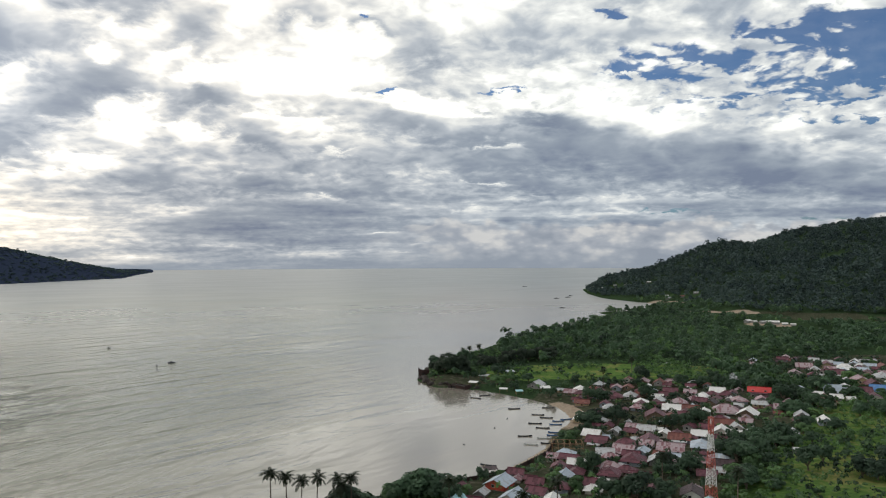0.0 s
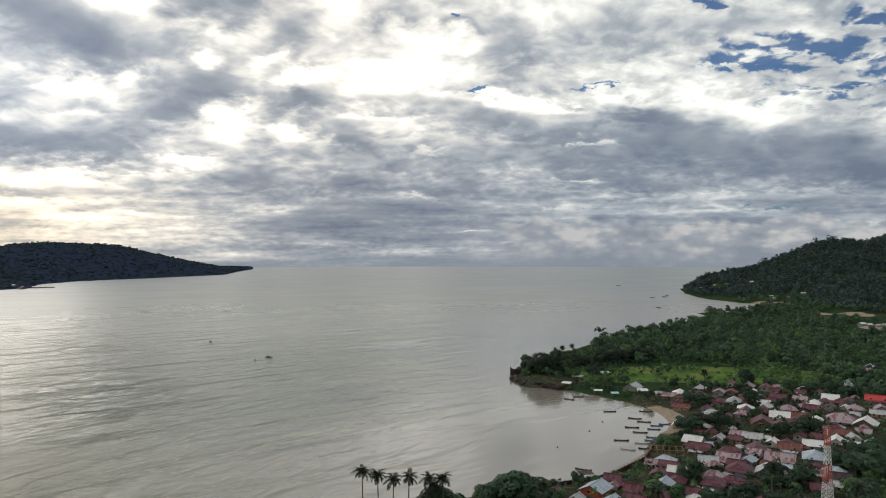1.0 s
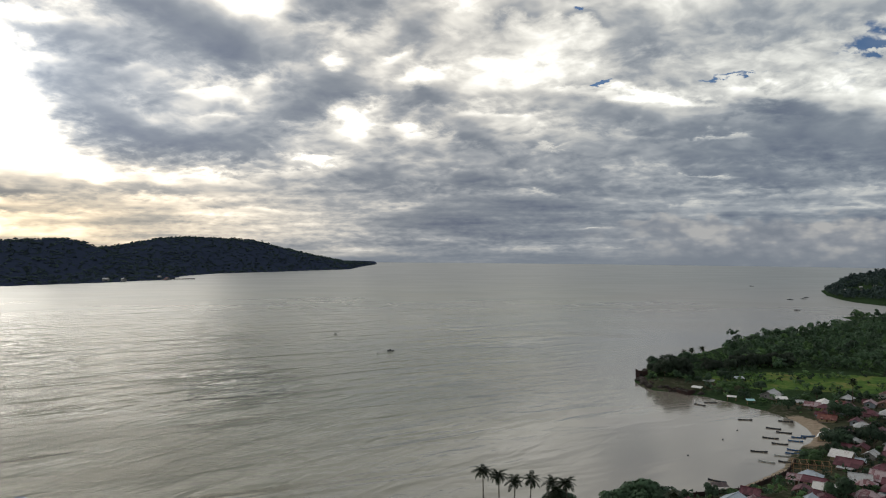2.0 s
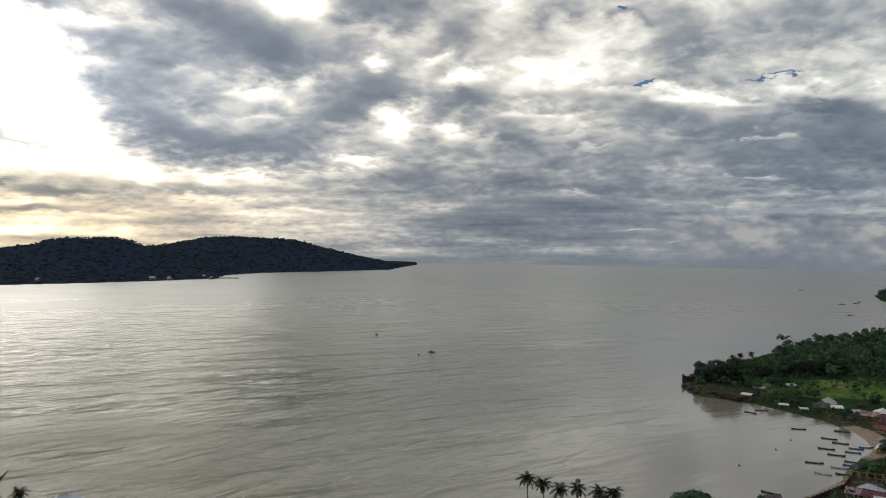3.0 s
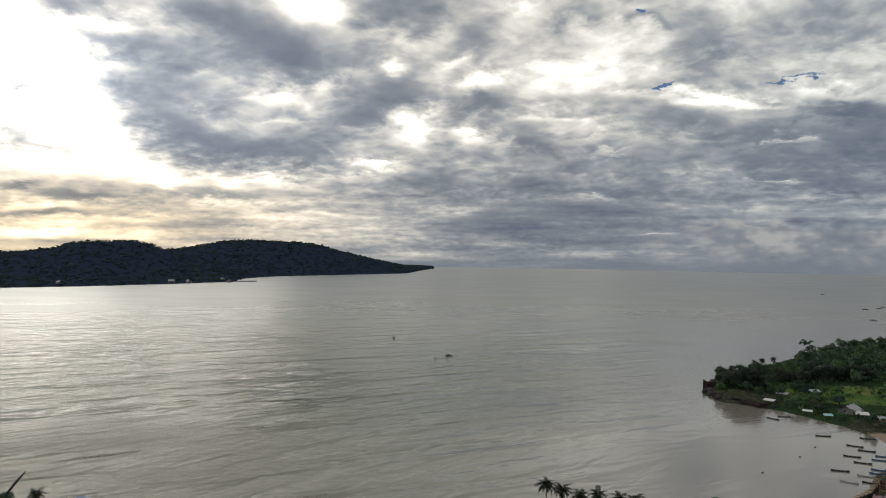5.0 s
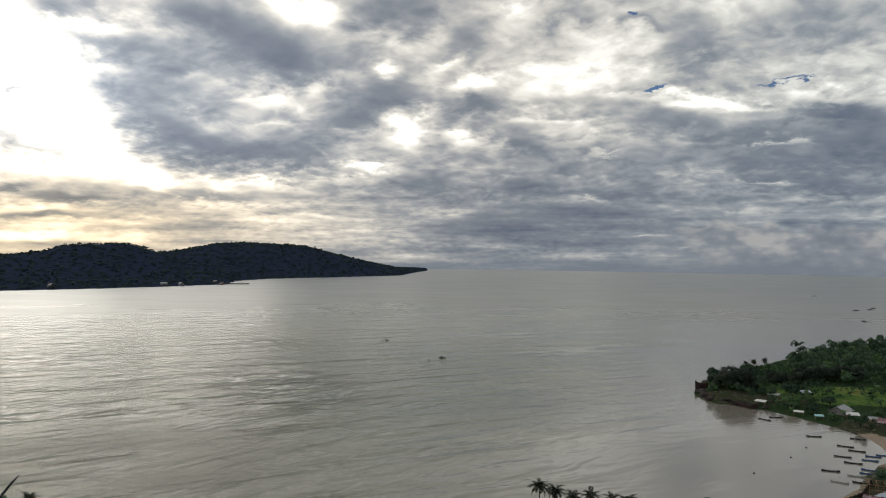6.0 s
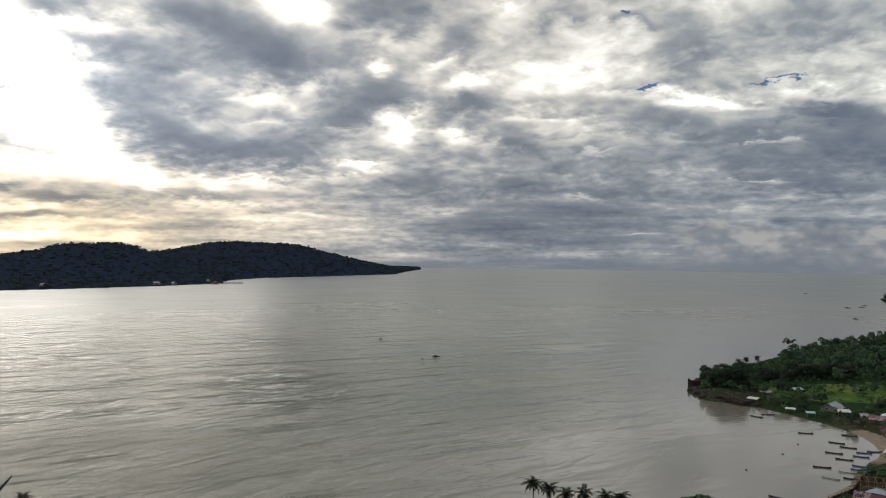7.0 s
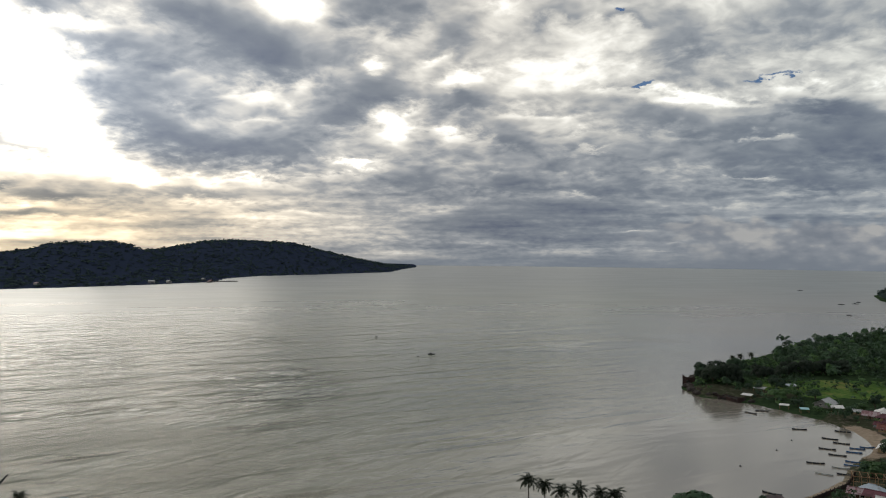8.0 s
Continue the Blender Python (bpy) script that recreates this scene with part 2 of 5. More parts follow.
calm = W.sub(1.0, W.mul(W.step(thick, 0.1, 0.5), 0.62))        # the dark masses are smooth, the thin cloud is mottled
texture = W.add(W.mul(W.sub(big, 0.5), 0.55), W.mul(calm, W.add(W.mul(W.sub(fine, 0.5), 0.44), W.mul(heaps, W.sub(0.46, W.mul(low, 0.38))))))
texture = W.add(texture, W.mul(W.mul(W.sub(streaks, 0.5), low), W.mul(calm, 1.25)))
broad = W.add(W.step(az, 0.0, 20.0, 0.0, 0.10), W.mul(W.step(el, 9.0, 4.0, 0.0, 0.16), W.step(az, -30.0, -10.0)))        # thicker away from the sun
shade = W.add(W.add(thick, texture), W.add(broad, W.step(el, 9.0, 15.0, 0.40, 0.34)))
cloud = W.ramp(shade, [(0.0, (1.9, 1.84, 1.70)), (0.2, (1.24, 1.195, 1.09)), (0.37, (0.825, 0.81, 0.77)), (0.54, (0.505, 0.53, 0.56)), (0.72, (0.325, 0.36, 0.41)), (1.0, (0.19, 0.222, 0.295))])
cloud = W.vmath("SCALE", cloud, scale=W.step(az, -12.0, -42.0, 1.0, 1.15))
# warm low light under the sun
near_sun = W.math("EXPONENT", W.mul(W.math("POWER", W.math("DIVIDE", W.add(az, 47.0), 17.0), 2.0), -1.0))
warm = W.mul(near_sun, W.step(el, 9.0, 2.5))
cloud = W.mix(W.mul(warm, 0.62), cloud, W.vmath("MULTIPLY", cloud, (1.5, 1.17, 0.74)))
glow = W.mul(near_sun, W.math("EXPONENT", W.mul(W.math("POWER", W.math("DIVIDE", W.sub(el, 12.5), 6.0), 2.0), -1.0)))
veiled = W.math("EXPONENT", W.mul(W.add(W.math("POWER", W.math("DIVIDE", W.add(az, 48.5), 5.0), 2.0), W.math("POWER", W.math("DIVIDE", W.sub(el, 12.5), 3.8), 2.0)), -1.0))
cloud = W.vmath("SCALE", cloud, scale=W.add(W.add(1.0, W.mul(glow, 0.45)), W.mul(veiled, 0.6)))
cloud = W.vmath("MULTIPLY", cloud, W.mix(W.step(az, -20.0, 12.0), (1.0, 1.0, 1.0), (0.955, 1.0, 1.03)))        # bluer away from the sun
# the open sky behind
blue = W.node("ShaderNodeTexSky")
blue.sky_type, blue.sun_disc = "NISHITA", False
blue.sun_elevation, blue.sun_rotation = radians(SUN_EL), radians(SUN_AZ)
blue.air_density, blue.dust_density, blue.ozone_density = 1.0, 0.6, 2.5
blue = W.vmath("SCALE", W.vmath("MULTIPLY", blue.outputs[0], (0.58, 0.85, 1.25)), scale=0.07)
clear, mackerel = lobes(CLEAR_HIGH, CLEAR_SMALL), lobes([(22.0, 13.0, 14.0, 3.6, 0, 0.48), (36.0, 15.0, 8.0, 6.0, 0, 0.2)])
small = W.add(cloudlets(curl, 13.0), W.mul(cloudlets(curl, 34.0), 0.6))
gaps = W.sub(W.add(W.mul(clear, 0.85), mackerel), W.add(W.mul(small, 1.6), W.mul(W.sub(fine, 0.5), -1.4)))
gaps = W.mul(W.step(gaps, 0.3, 0.85), W.mul(W.step(W.add(clear, mackerel), 0.2, 0.45), 0.92))
colour = W.mix(gaps, cloud, blue)
# far cumulus and haze along the rim of the sea
flat = W.vec(W.mul(az, 0.22), W.mul(el, 0.45), 3.0)
tops = W.add(cloudlets(flat, 1.3), W.mul(cloudlets(flat, 3.6), 0.55))
bank = W.step(W.add(W.mul(tops, 0.8), W.mul(W.sub(3.5, el), 0.42)), 0.0, 0.22)
bank = W.mul(bank, W.mul(W.step(az, -9.0, 4.0), 0.95))
lit = W.add(W.mul(W.add(cloudlets(W.vmath("ADD", flat, (0.10, -0.12, 0.0)), 1.6), W.mul(cloudlets(flat, 4.2), 0.4)), 1.6), W.mul(el, 0.15))
colour = W.mix(bank, colour, W.ramp(W.add(lit, 0.22), [(0.1, (0.28, 0.315, 0.37)), (0.5, (0.38, 0.41, 0.455)), (0.9, (0.62, 0.62, 0.61))]))
haze_col = W.mix(W.step(az, -30.0, -55.0), (0.265, 0.305, 0.36), (0.66, 0.57, 0.40))
colour = W.mix(W.step(el, 1.8, 0.0, 0.0, 0.8), colour, haze_col)
colour = W.mix(W.step(el, 0.02, -0.05), colour, (0.34, 0.35, 0.35))
away = W.add(W.step(az, 45.0, 110.0), W.step(az, -120.0, -172.0))        # the half of the sky away from the sun is dimmer
colour = W.vmath("SCALE", colour, scale=W.sub(1.0, W.mul(away, 0.36)))
background = W.node("ShaderNodeBackground", {"Color": colour, "Strength": 1.0})
W.tree.links.new(background.outputs[0], W.node("ShaderNodeOutputWorld").inputs[0])

sun = new("sun", bpy.data.lights.new("sun", "SUN"))
sun.data.energy, sun.data.angle, sun.data.color = 0.5, radians(40), (1.0, 0.93, 0.82)
sa, se = radians(SUN_AZ), radians(SUN_EL)
sun.matrix_world = look((0, 0, 300), (-math.sin(sa) * math.cos(se), -math.cos(sa) * math.cos(se), 300 - math.sin(se)))

# ------------------------------------------------------------------ materials
def material(name, build):
    m = bpy.data.materials.new(name)
    m.use_nodes = True
    t = Tree(m.node_tree)
    shader = m.node_tree.nodes["Principled BSDF"]
    build(t, shader)
    return m


def place(t):
    return t.node("ShaderNodeNewGeometry").outputs["Position"]


def chance(t):
    return t.node("ShaderNodeObjectInfo").outputs["Random"]


def island_chance(t):
    return t.node("ShaderNodeNewGeometry").outputs["Random Per Island"]


def bump(t, shader, height, strength, distance):
    n = t.node("ShaderNodeBump", {"Height": height, "Strength": strength, "Distance": distance})
    t.put(shader.inputs["Normal"], n.outputs[0])


def sea_nodes(t, s):
    p = place(t)

    def crests(turn, stretch, scale, detail, distort):
        """Noise drawn out into crests; turn is the way the crests run."""
        n = t.node("ShaderNodeMapping", {"Vector": p, "Rotation": (0.0, 0.0, radians(turn)), "Scale": (stretch, 1.0, 1.0)})
        n.vector_type = "TEXTURE"
        return t.noise(n.outputs[0], scale, detail, 0.5, distort)

    def pool(x, y, rx, ry, turn, edge=0.4):
        """1 inside an oval stretch of water with a ragged edge."""
        n = t.node("ShaderNodeMapping", {"Vector": p, "Location": (x, y, 0.0), "Rotation": (0.0, 0.0, radians(turn)), "Scale": (rx, ry, 1.0)})
        n.vector_type = "TEXTURE"
        flat_at = t.vmath("MULTIPLY", n.outputs[0], (1.0, 1.0, 0.0))
        return t.step(t.add(t.vmath("LENGTH", flat_at), t.mul(t.sub(ragged, 0.5), 0.9)), 1.0 + edge, 1.0 - edge)

    ragged = t.noise(p, 0.012, 3.0, 0.6)
    # long swell rolling in, shorter crests across it, chop, and slicks between
    swell, wave = crests(48.0, 4.5, 0.045, 2.0, 0.7), crests(72.0, 3.8, 0.12, 2.0, 0.5)
    short, chop = crests(12.0, 3.0, 0.26, 2.0, 0.4), t.noise(p, 1.3, 3.0, 0.6)
    slick = t.step(crests(25.0, 2.6, 0.011, 3.0, 0.8), 0.36, 0.62)
    out = t.node("ShaderNodeSeparateXYZ", {0: p})
    open_water = t.step(out.outputs[0], -10.0, -220.0, 0.025, 1.0)        # the bay lies in the lee of the cape
    reach = t.vmath("LENGTH", p)
    inshore, offing = t.step(reach, 800.0, 280.0), t.step(reach, 1500.0, 330.0)
    ruffled = t.math("MAXIMUM", pool(-130, 540, 95, 130, 15.0), t.mul(pool(-90, 785, 75, 22, 0.0), 0.8))
    ripple = t.add(t.mul(short, 1.5), t.mul(chop, t.add(t.mul(inshore, 0.45), t.mul(pool(-225, 225, 75, 75, 0.0), 0.9))))
    lively = t.add(t.add(0.25, t.mul(slick, 0.75)), t.mul(ruffled, 0.7))
    height = t.add(t.mul(swell, 11.5), t.add(t.mul(wave, 3.6), t.mul(lively, ripple)))
    bump(t, s, t.mul(t.mul(open_water, t.add(0.06, t.mul(offing, 0.94))), height), 1.0, 1.0)
    silt = t.step(t.noise(p, 0.006, 4.0, 0.55), 0.35, 0.7)
    shallow = t.mix(silt, (0.222, 0.226, 0.166), (0.148, 0.170, 0.130))
    bay = t.step(t.add(out.outputs[0], t.mul(t.sub(ragged, 0.5), 120.0)), -150.0, 20.0)        # silt hangs in the bay
    shallow = t.mix(bay, shallow, (0.225, 0.203, 0.176))
    line = t.math("MAXIMUM", pool(-615, 930, 135, 9, -59.5), pool(-492, 768, 82, 7, -43.0))        # drift lines of foam and silt
    shallow = t.mix(t.mul(line, 0.45), shallow, (0.52, 0.52, 0.45))
    deep = t.step(reach, 700.0, 2600.0)        # clearer offshore
    t.put(s.inputs["Base Color"], t.mix(deep, shallow, (0.118, 0.138, 0.135)))
    t.put(s.inputs["Roughness"], t.add(t.add(0.10, t.mul(lively, 0.05)), t.mul(t.sub(1.0, offing), 0.17)))
    s.inputs["IOR"].default_value = 1.8


def ground_nodes(t, s):
    p = place(t)
    cover = t.node("ShaderNodeSeparateColor", {0: t.attribute("cover")})
    meadow, soil, sand = cover.outputs[0], cover.outputs[1], cover.outputs[2]
    n1, n2 = t.noise(p, 0.045, 5.0, 0.6), t.noise(p, 0.4, 5.0, 0.65)
    wood = t.ramp(n2, [(0.3, (0.018, 0.034, 0.019)), (0.7, (0.050, 0.082, 0.038))])
    # across the water the ground colour is navy, with distance haze painted in
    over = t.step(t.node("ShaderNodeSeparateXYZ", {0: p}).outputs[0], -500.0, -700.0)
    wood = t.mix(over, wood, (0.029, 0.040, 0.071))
    grass = t.ramp(t.add(t.mul(n1, 0.6), t.mul(n2, 0.4)), [(0.36, (0.034, 0.070, 0.030)), (0.5, (0.094, 0.170, 0.046)), (0.62, (0.215, 0.205, 0.080))])
    earth = t.ramp(t.add(t.mul(n1, 0.3), t.mul(n2, 0.7)), [(0.3, (0.055, 0.045, 0.038)), (0.5, (0.05, 0.06, 0.036)), (0.72, (0.16, 0.135, 0.115))])
    beach = t.ramp(n2, [(0.3, (0.24, 0.19, 0.145)), (0.7, (0.40, 0.33, 0.26))])
    rough_edge = t.mul(t.sub(n2, 0.5), 0.9)
    c = t.mix(t.step(t.add(meadow, rough_edge), 0.35, 0.6), wood, grass)
    c = t.mix(t.step(t.add(soil, rough_edge), 0.35, 0.6), c, earth)
    c = t.mix(t.step(t.add(sand, t.mul(rough_edge, 0.5)), 0.4, 0.6), c, beach)
    t.put(s.inputs["Base Color"], c)
    s.inputs["Roughness"].default_value = 0.95
    s.inputs["Specular IOR Level"].default_value = 0.0
    bump(t, s, n2, 0.8, 0.8)


def leaf_nodes(dark, light, soft=0.16, gloss=0.25):
    def build(t, s):
        tone = t.node("ShaderNodeSeparateColor", {0: t.attribute("tone")}).outputs[0]       # differs from tree to tree
        r = t.add(t.mul(island_chance(t), 0.14), t.add(t.mul(chance(t), 0.4), t.mul(tone, 0.7)))
        patch = t.noise(place(t), 0.02, 3.0)
        stand = t.noise(place(t), 0.006, 3.0)
        r = t.sub(t.add(r, t.add(t.mul(t.step(patch, 0.3, 0.7), 0.3), t.mul(t.step(stand, 0.35, 0.65), 0.3))), 0.2)
        r = t.math("POWER", t.math("MAXIMUM", r, 0.0), 1.25)
        c = t.mix(r, dark, light)
        t.put(s.inputs["Base Color"], c)
        s.inputs["Roughness"].default_value = 0.6
        s.inputs["Specular IOR Level"].default_value = gloss
        glow = t.node("ShaderNodeBsdfTranslucent", {"Color": t.vmath("MULTIPLY", c, (1.3, 1.5, 0.7))})
        both = t.node("ShaderNodeMixShader", {0: soft, 1: s.outputs[0], 2: glow.outputs[0]})
        t.put(t.tree.nodes["Material Output"].inputs[0], both.outputs[0])
    return build


def plain_nodes(dark, light, rough=0.8, scale=1.2, metal=0.0, relief=0.02):
    def build(t, s):
        p = t.node("ShaderNodeTexCoord").outputs["Object"]
        n = t.add(t.mul(t.noise(p, scale, 5.0, 0.6), 0.7), t.mul(t.noise(p, scale * 9, 4.0, 0.6), 0.3))
        n = t.add(n, t.mul(t.sub(chance(t), 0.5), 0.25))
        t.put(s.inputs["Base Color"], t.mix(t.step(n, 0.25, 0.75), dark, light))
        s.inputs["Roughness"].default_value, s.inputs["Metallic"].default_value = rough, metal
        bump(t, s, n, 0.5, relief)
    return build


def roof_nodes(clean, rust, worn):
    """Corrugated sheets: every sheet a little different, rust in streaks and blotches."""
    def build(t, s):
        p = t.node("ShaderNodeTexCoord").outputs["Object"]
        at = t.node("ShaderNodeSeparateXYZ", {0: p})
        own = t.mul(chance(t), 60.0)
        sheet = t.vec(t.math("FLOOR", t.math("DIVIDE", at.outputs[0], 0.95)), t.math("FLOOR", t.math("DIVIDE", at.outputs[1], 2.1)), own)
        r = t.node("ShaderNodeTexWhiteNoise", {"Vector": sheet}).outputs["Value"]
        blotch = t.noise(t.vmath("ADD", p, t.vec(t.mul(r, 40.0), own, 0.0)), 0.55, 5.0, 0.65)
        fac = t.step(t.add(blotch, t.add(t.mul(t.sub(r, 0.5), 0.42), worn - 0.5)), 0.38, 0.66)
        c = t.mix(fac, clean, rust)
        c = t.vmath("SCALE", c, scale=t.add(0.72, t.add(t.mul(t.noise(p, 3.0, 4.0, 0.6), 0.4), t.mul(r, 0.16))))
        t.put(s.inputs["Base Color"], c)
        s.inputs["Roughness"].default_value = 0.5
        s.inputs["Specular IOR Level"].default_value = 0.2
        rib = t.math("SINE", t.mul(at.outputs[0], 38.0))
        bump(t, s, rib, 0.4, 0.02)
    return build


SEA = material("sea_water", sea_nodes)
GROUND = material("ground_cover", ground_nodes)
LEAF = material("broad_leaves", leaf_nodes((0.007, 0.017, 0.014), (0.074, 0.138, 0.076), 0.1))
LEAF_LIGHT = material("light_leaves", leaf_nodes((0.018, 0.046, 0.023), (0.124, 0.226, 0.090)))
# hill leaves: paler and bluer, haze over the hill painted into the green
LEAF_HILL_HAZED = material("hazed_hill_leaves", leaf_nodes((0.018, 0.034, 0.046), (0.080, 0.120, 0.116), 0.1, 0.1))
# island leaves: the blue of the air in between is put into the colour
LEAF_ISLE_HAZED = material("hazed_island_leaves", leaf_nodes((0.042, 0.058, 0.110), (0.058, 0.076, 0.138), 0.75, 0.0))
# darker copy of the broad leaves, with the shade of backlit crowns painted in
LEAF_BACKLIT = material("backlit_leaves", leaf_nodes((0.004, 0.009, 0.008), (0.036, 0.060, 0.036), 0.06))
PALM_LEAF = material("palm_leaves", leaf_nodes((0.008, 0.015, 0.007), (0.030, 0.044, 0.018)))
BARK = material("bark", plain_nodes((0.07, 0.055, 0.04), (0.17, 0.14, 0.11), 0.9))
ROCK = material("dark_rock", plain_nodes((0.013, 0.011, 0.011), (0.042, 0.033, 0.029), 0.9, 0.5, relief=0.1))
RUSTY = material("rusty_iron", plain_nodes((0.018, 0.010, 0.010), (0.052, 0.025, 0.022), 0.85, 0.5, relief=0.05))
TIMBER = material("raw_timber", plain_nodes((0.20, 0.12, 0.065), (0.34, 0.21, 0.12), 0.8))
WALL_PAINT = [
    material("whitewash", plain_nodes((0.42, 0.40, 0.37), (0.66, 0.64, 0.60), 0.85)),
    material("grey_render", plain_nodes((0.18, 0.18, 0.18), (0.33, 0.33, 0.33), 0.9)),
    material("blue_paint", plain_nodes((0.20, 0.24, 0.29), (0.30, 0.35, 0.41), 0.8)),
    material("red_paint", plain_nodes((0.32, 0.045, 0.03), (0.48, 0.09, 0.055), 0.8)),
    material("weathered_board", plain_nodes((0.10, 0.07, 0.05), (0.24, 0.18, 0.13), 0.9)),
    material("ochre_paint", plain_nodes((0.34, 0.26, 0.15), (0.48, 0.39, 0.25), 0.85)),
]
ROOFS = {
    "maroon": material("maroon_roof", roof_nodes((0.155, 0.058, 0.078), (0.080, 0.030, 0.040), 0.5)),
    "zinc": material("zinc_roof", roof_nodes((0.46, 0.48, 0.50), (0.26, 0.22, 0.21), 0.36)),
    "white": material("white_roof", roof_nodes((0.74, 0.74, 0.735), (0.50, 0.48, 0.46), 0.3)),
    "pink": material("faded_roof", roof_nodes((0.40, 0.32, 0.345), (0.20, 0.090, 0.105), 0.45)),
    "blue": material("blue_roof", roof_nodes((0.10, 0.22, 0.46), (0.18, 0.25, 0.36), 0.3)),
    "cyan": material("turquoise_roof", roof_nodes((0.36, 0.62, 0.68), (0.44, 0.50, 0.52), 0.3)),
    "pale": material("pale_blue_roof", roof_nodes((0.42, 0.49, 0.57), (0.30, 0.31, 0.33), 0.36)),
    "red": material("red_roof", roof_nodes((0.50, 0.055, 0.055), (0.36, 0.05, 0.05), 0.3)),
    "brick": material("rust_red_roof", roof_nodes((0.22, 0.085, 0.07), (0.13, 0.05, 0.045), 0.5)),
    "dark": material("dark_roof", roof_nodes((0.075, 0.05, 0.055), (0.045, 0.03, 0.033), 0.5)),
}
GLASS_DARK = material("dark_window", plain_nodes((0.015, 0.018, 0.02), (0.035, 0.04, 0.045), 0.15))
DOOR_WOOD = material("door_wood", plain_nodes((0.06, 0.035, 0.02), (0.14, 0.08, 0.05), 0.7))
TOWER_RED = material("tower_red", plain_nodes((0.40, 0.085, 0.065), (0.52, 0.14, 0.11), 0.6))
TOWER_WHITE = material("tower_white", plain_nodes((0.62, 0.62, 0.61), (0.80, 0.80, 0.79), 0.6))
BOAT_PAINT = {
    "dark": material("tarred_hull", plain_nodes((0.015, 0.018, 0.025), (0.045, 0.05, 0.06), 0.6)),
    "blue": material("blue_hull", plain_nodes((0.03, 0.09, 0.22), (0.06, 0.15, 0.32), 0.5)),
    "pale": material("pale_hull", plain_nodes((0.30, 0.33, 0.34), (0.46, 0.48, 0.48), 0.6)),
}
BAMBOO = material("bamboo", plain_nodes((0.20, 0.16, 0.09), (0.36, 0.29, 0.17), 0.7))
CONCRETE = material("weathered_concrete", plain_nodes((0.14, 0.11, 0.095), (0.27, 0.23, 0.20), 0.9))

# ------------------------------------------------------------------ mesh helpers
def shape(name, verts, faces, mats):
    me = bpy.data.meshes.new(name)
    me.from_pydata(verts, [], faces)
    for m in (mats if isinstance(mats, (list, tuple)) else [mats]):
        me.materials.append(m)
    return me


def part(name, bm, mat, parent, label=""):
    me = bpy.data.meshes.new(name)
    bm.to_mesh(me)
    bm.free()
    me.materials.append(mat)
    ob = new(name, me)
    ob.parent = parent
    if label:
        ob["label"] = label
    return ob


def part_mesh(name, me, parent, label=""):
    ob = new(name, me)
    ob.parent = parent
    if label:
        ob["label"] = label
    return ob


def thing(name, m, label, category, group="", kind=""):
    ob = new(name)
    ob.empty_display_size = 0.5
    ob.matrix_basis = m
    return tagged(ob, label, category, group, kind)


def box(bm, x0, x1, y0, y1, z0, z1):
    v = [bm.verts.new((x, y, z)) for z in (z0, z1) for x, y in ((x0, y0), (x1, y0), (x1, y1), (x0, y1))]
    for f in ((3, 2, 1, 0), (4, 5, 6, 7), (0, 1, 5, 4), (1, 2, 6, 5), (2, 3, 7, 6), (3, 0, 4, 7)):
        bm.faces.new([v[i] for i in f])


def beam(bm, a, b, r, sides=4, taper=1.0):
    """A bar from a to b."""
    a, b = Vector(a), Vector(b)
    q = (b - a).to_track_quat("Z", "Y")
    rings = []
    for p, k in ((a, r), (b, r * taper)):
        rings.append([bm.verts.new(p + q @ Vector((math.cos(i * math.tau / sides + 0.78) * k, math.sin(i * math.tau / sides + 0.78) * k, 0))) for i in range(sides)])
    for i in range(sides):
        j = (i + 1) % sides
        bm.faces.new((rings[0][i], rings[0][j], rings[1][j], rings[1][i]))
    bm.faces.new(rings[0][::-1])
    bm.faces.new(rings[1])


# ------------------------------------------------------------------ lie of the land
COAST = np.array([
    (-4600, -900), (-1200, -150), (-420, 150), (-240, 196), (-185, 207), (-120, 235), (-45, 256), (-19, 267), (-5, 276), (7, 285), (27, 298),
    (45, 325), (53, 352), (66, 378), (70, 402), (67, 424), (58, 441), (40, 463), (23, 479), (6, 488), (-7, 493), (-15, 515), (-12, 556), (3, 618),
    (33, 668), (60, 740), (110, 830), (180, 942), (240, 1000), (258, 1034), (234, 1050), (229, 1108), (248, 1130), (284, 1104), (306, 1150), (336, 1215), (394, 1262), (352, 1340), (322, 1430), (313, 1480), (316, 1650), (345, 1860), (420, 2050),
    (700, 2500), (1500, 3600), (2500, 4300), (4700, 3000), (4700, -4700), (-4600, -4700)], float)


def smooth(x, a, b):
    s = np.clip((x - a) / (b - a), 0, 1)
    return s * s * (3 - 2 * s)


def fbm(x, y, size, octaves=4, seed=0.0):
    """Value noise on arrays, about -1 to 1."""
    total, k, w = 0.0, 1.0, 0.5
    for o in range(octaves):
        u, v = x / size * k + 13.7 * o + seed, y / size * k - 7.1 * o + seed * 1.7
        i, j = np.floor(u), np.floor(v)
        a, b = u - i, v - j
        a, b = a * a * (3 - 2 * a), b * b * (3 - 2 * b)

        def h(p, q):
            s = np.sin(p * 127.1 + q * 311.7) * 43758.5453
            return (s - np.floor(s)) * 2 - 1
        total = total + w * ((h(i, j) * (1 - a) + h(i + 1, j) * a) * (1 - b) + (h(i, j + 1) * (1 - a) + h(i + 1, j + 1) * a) * b)
        k, w = k * 2, w * 0.5
    return total


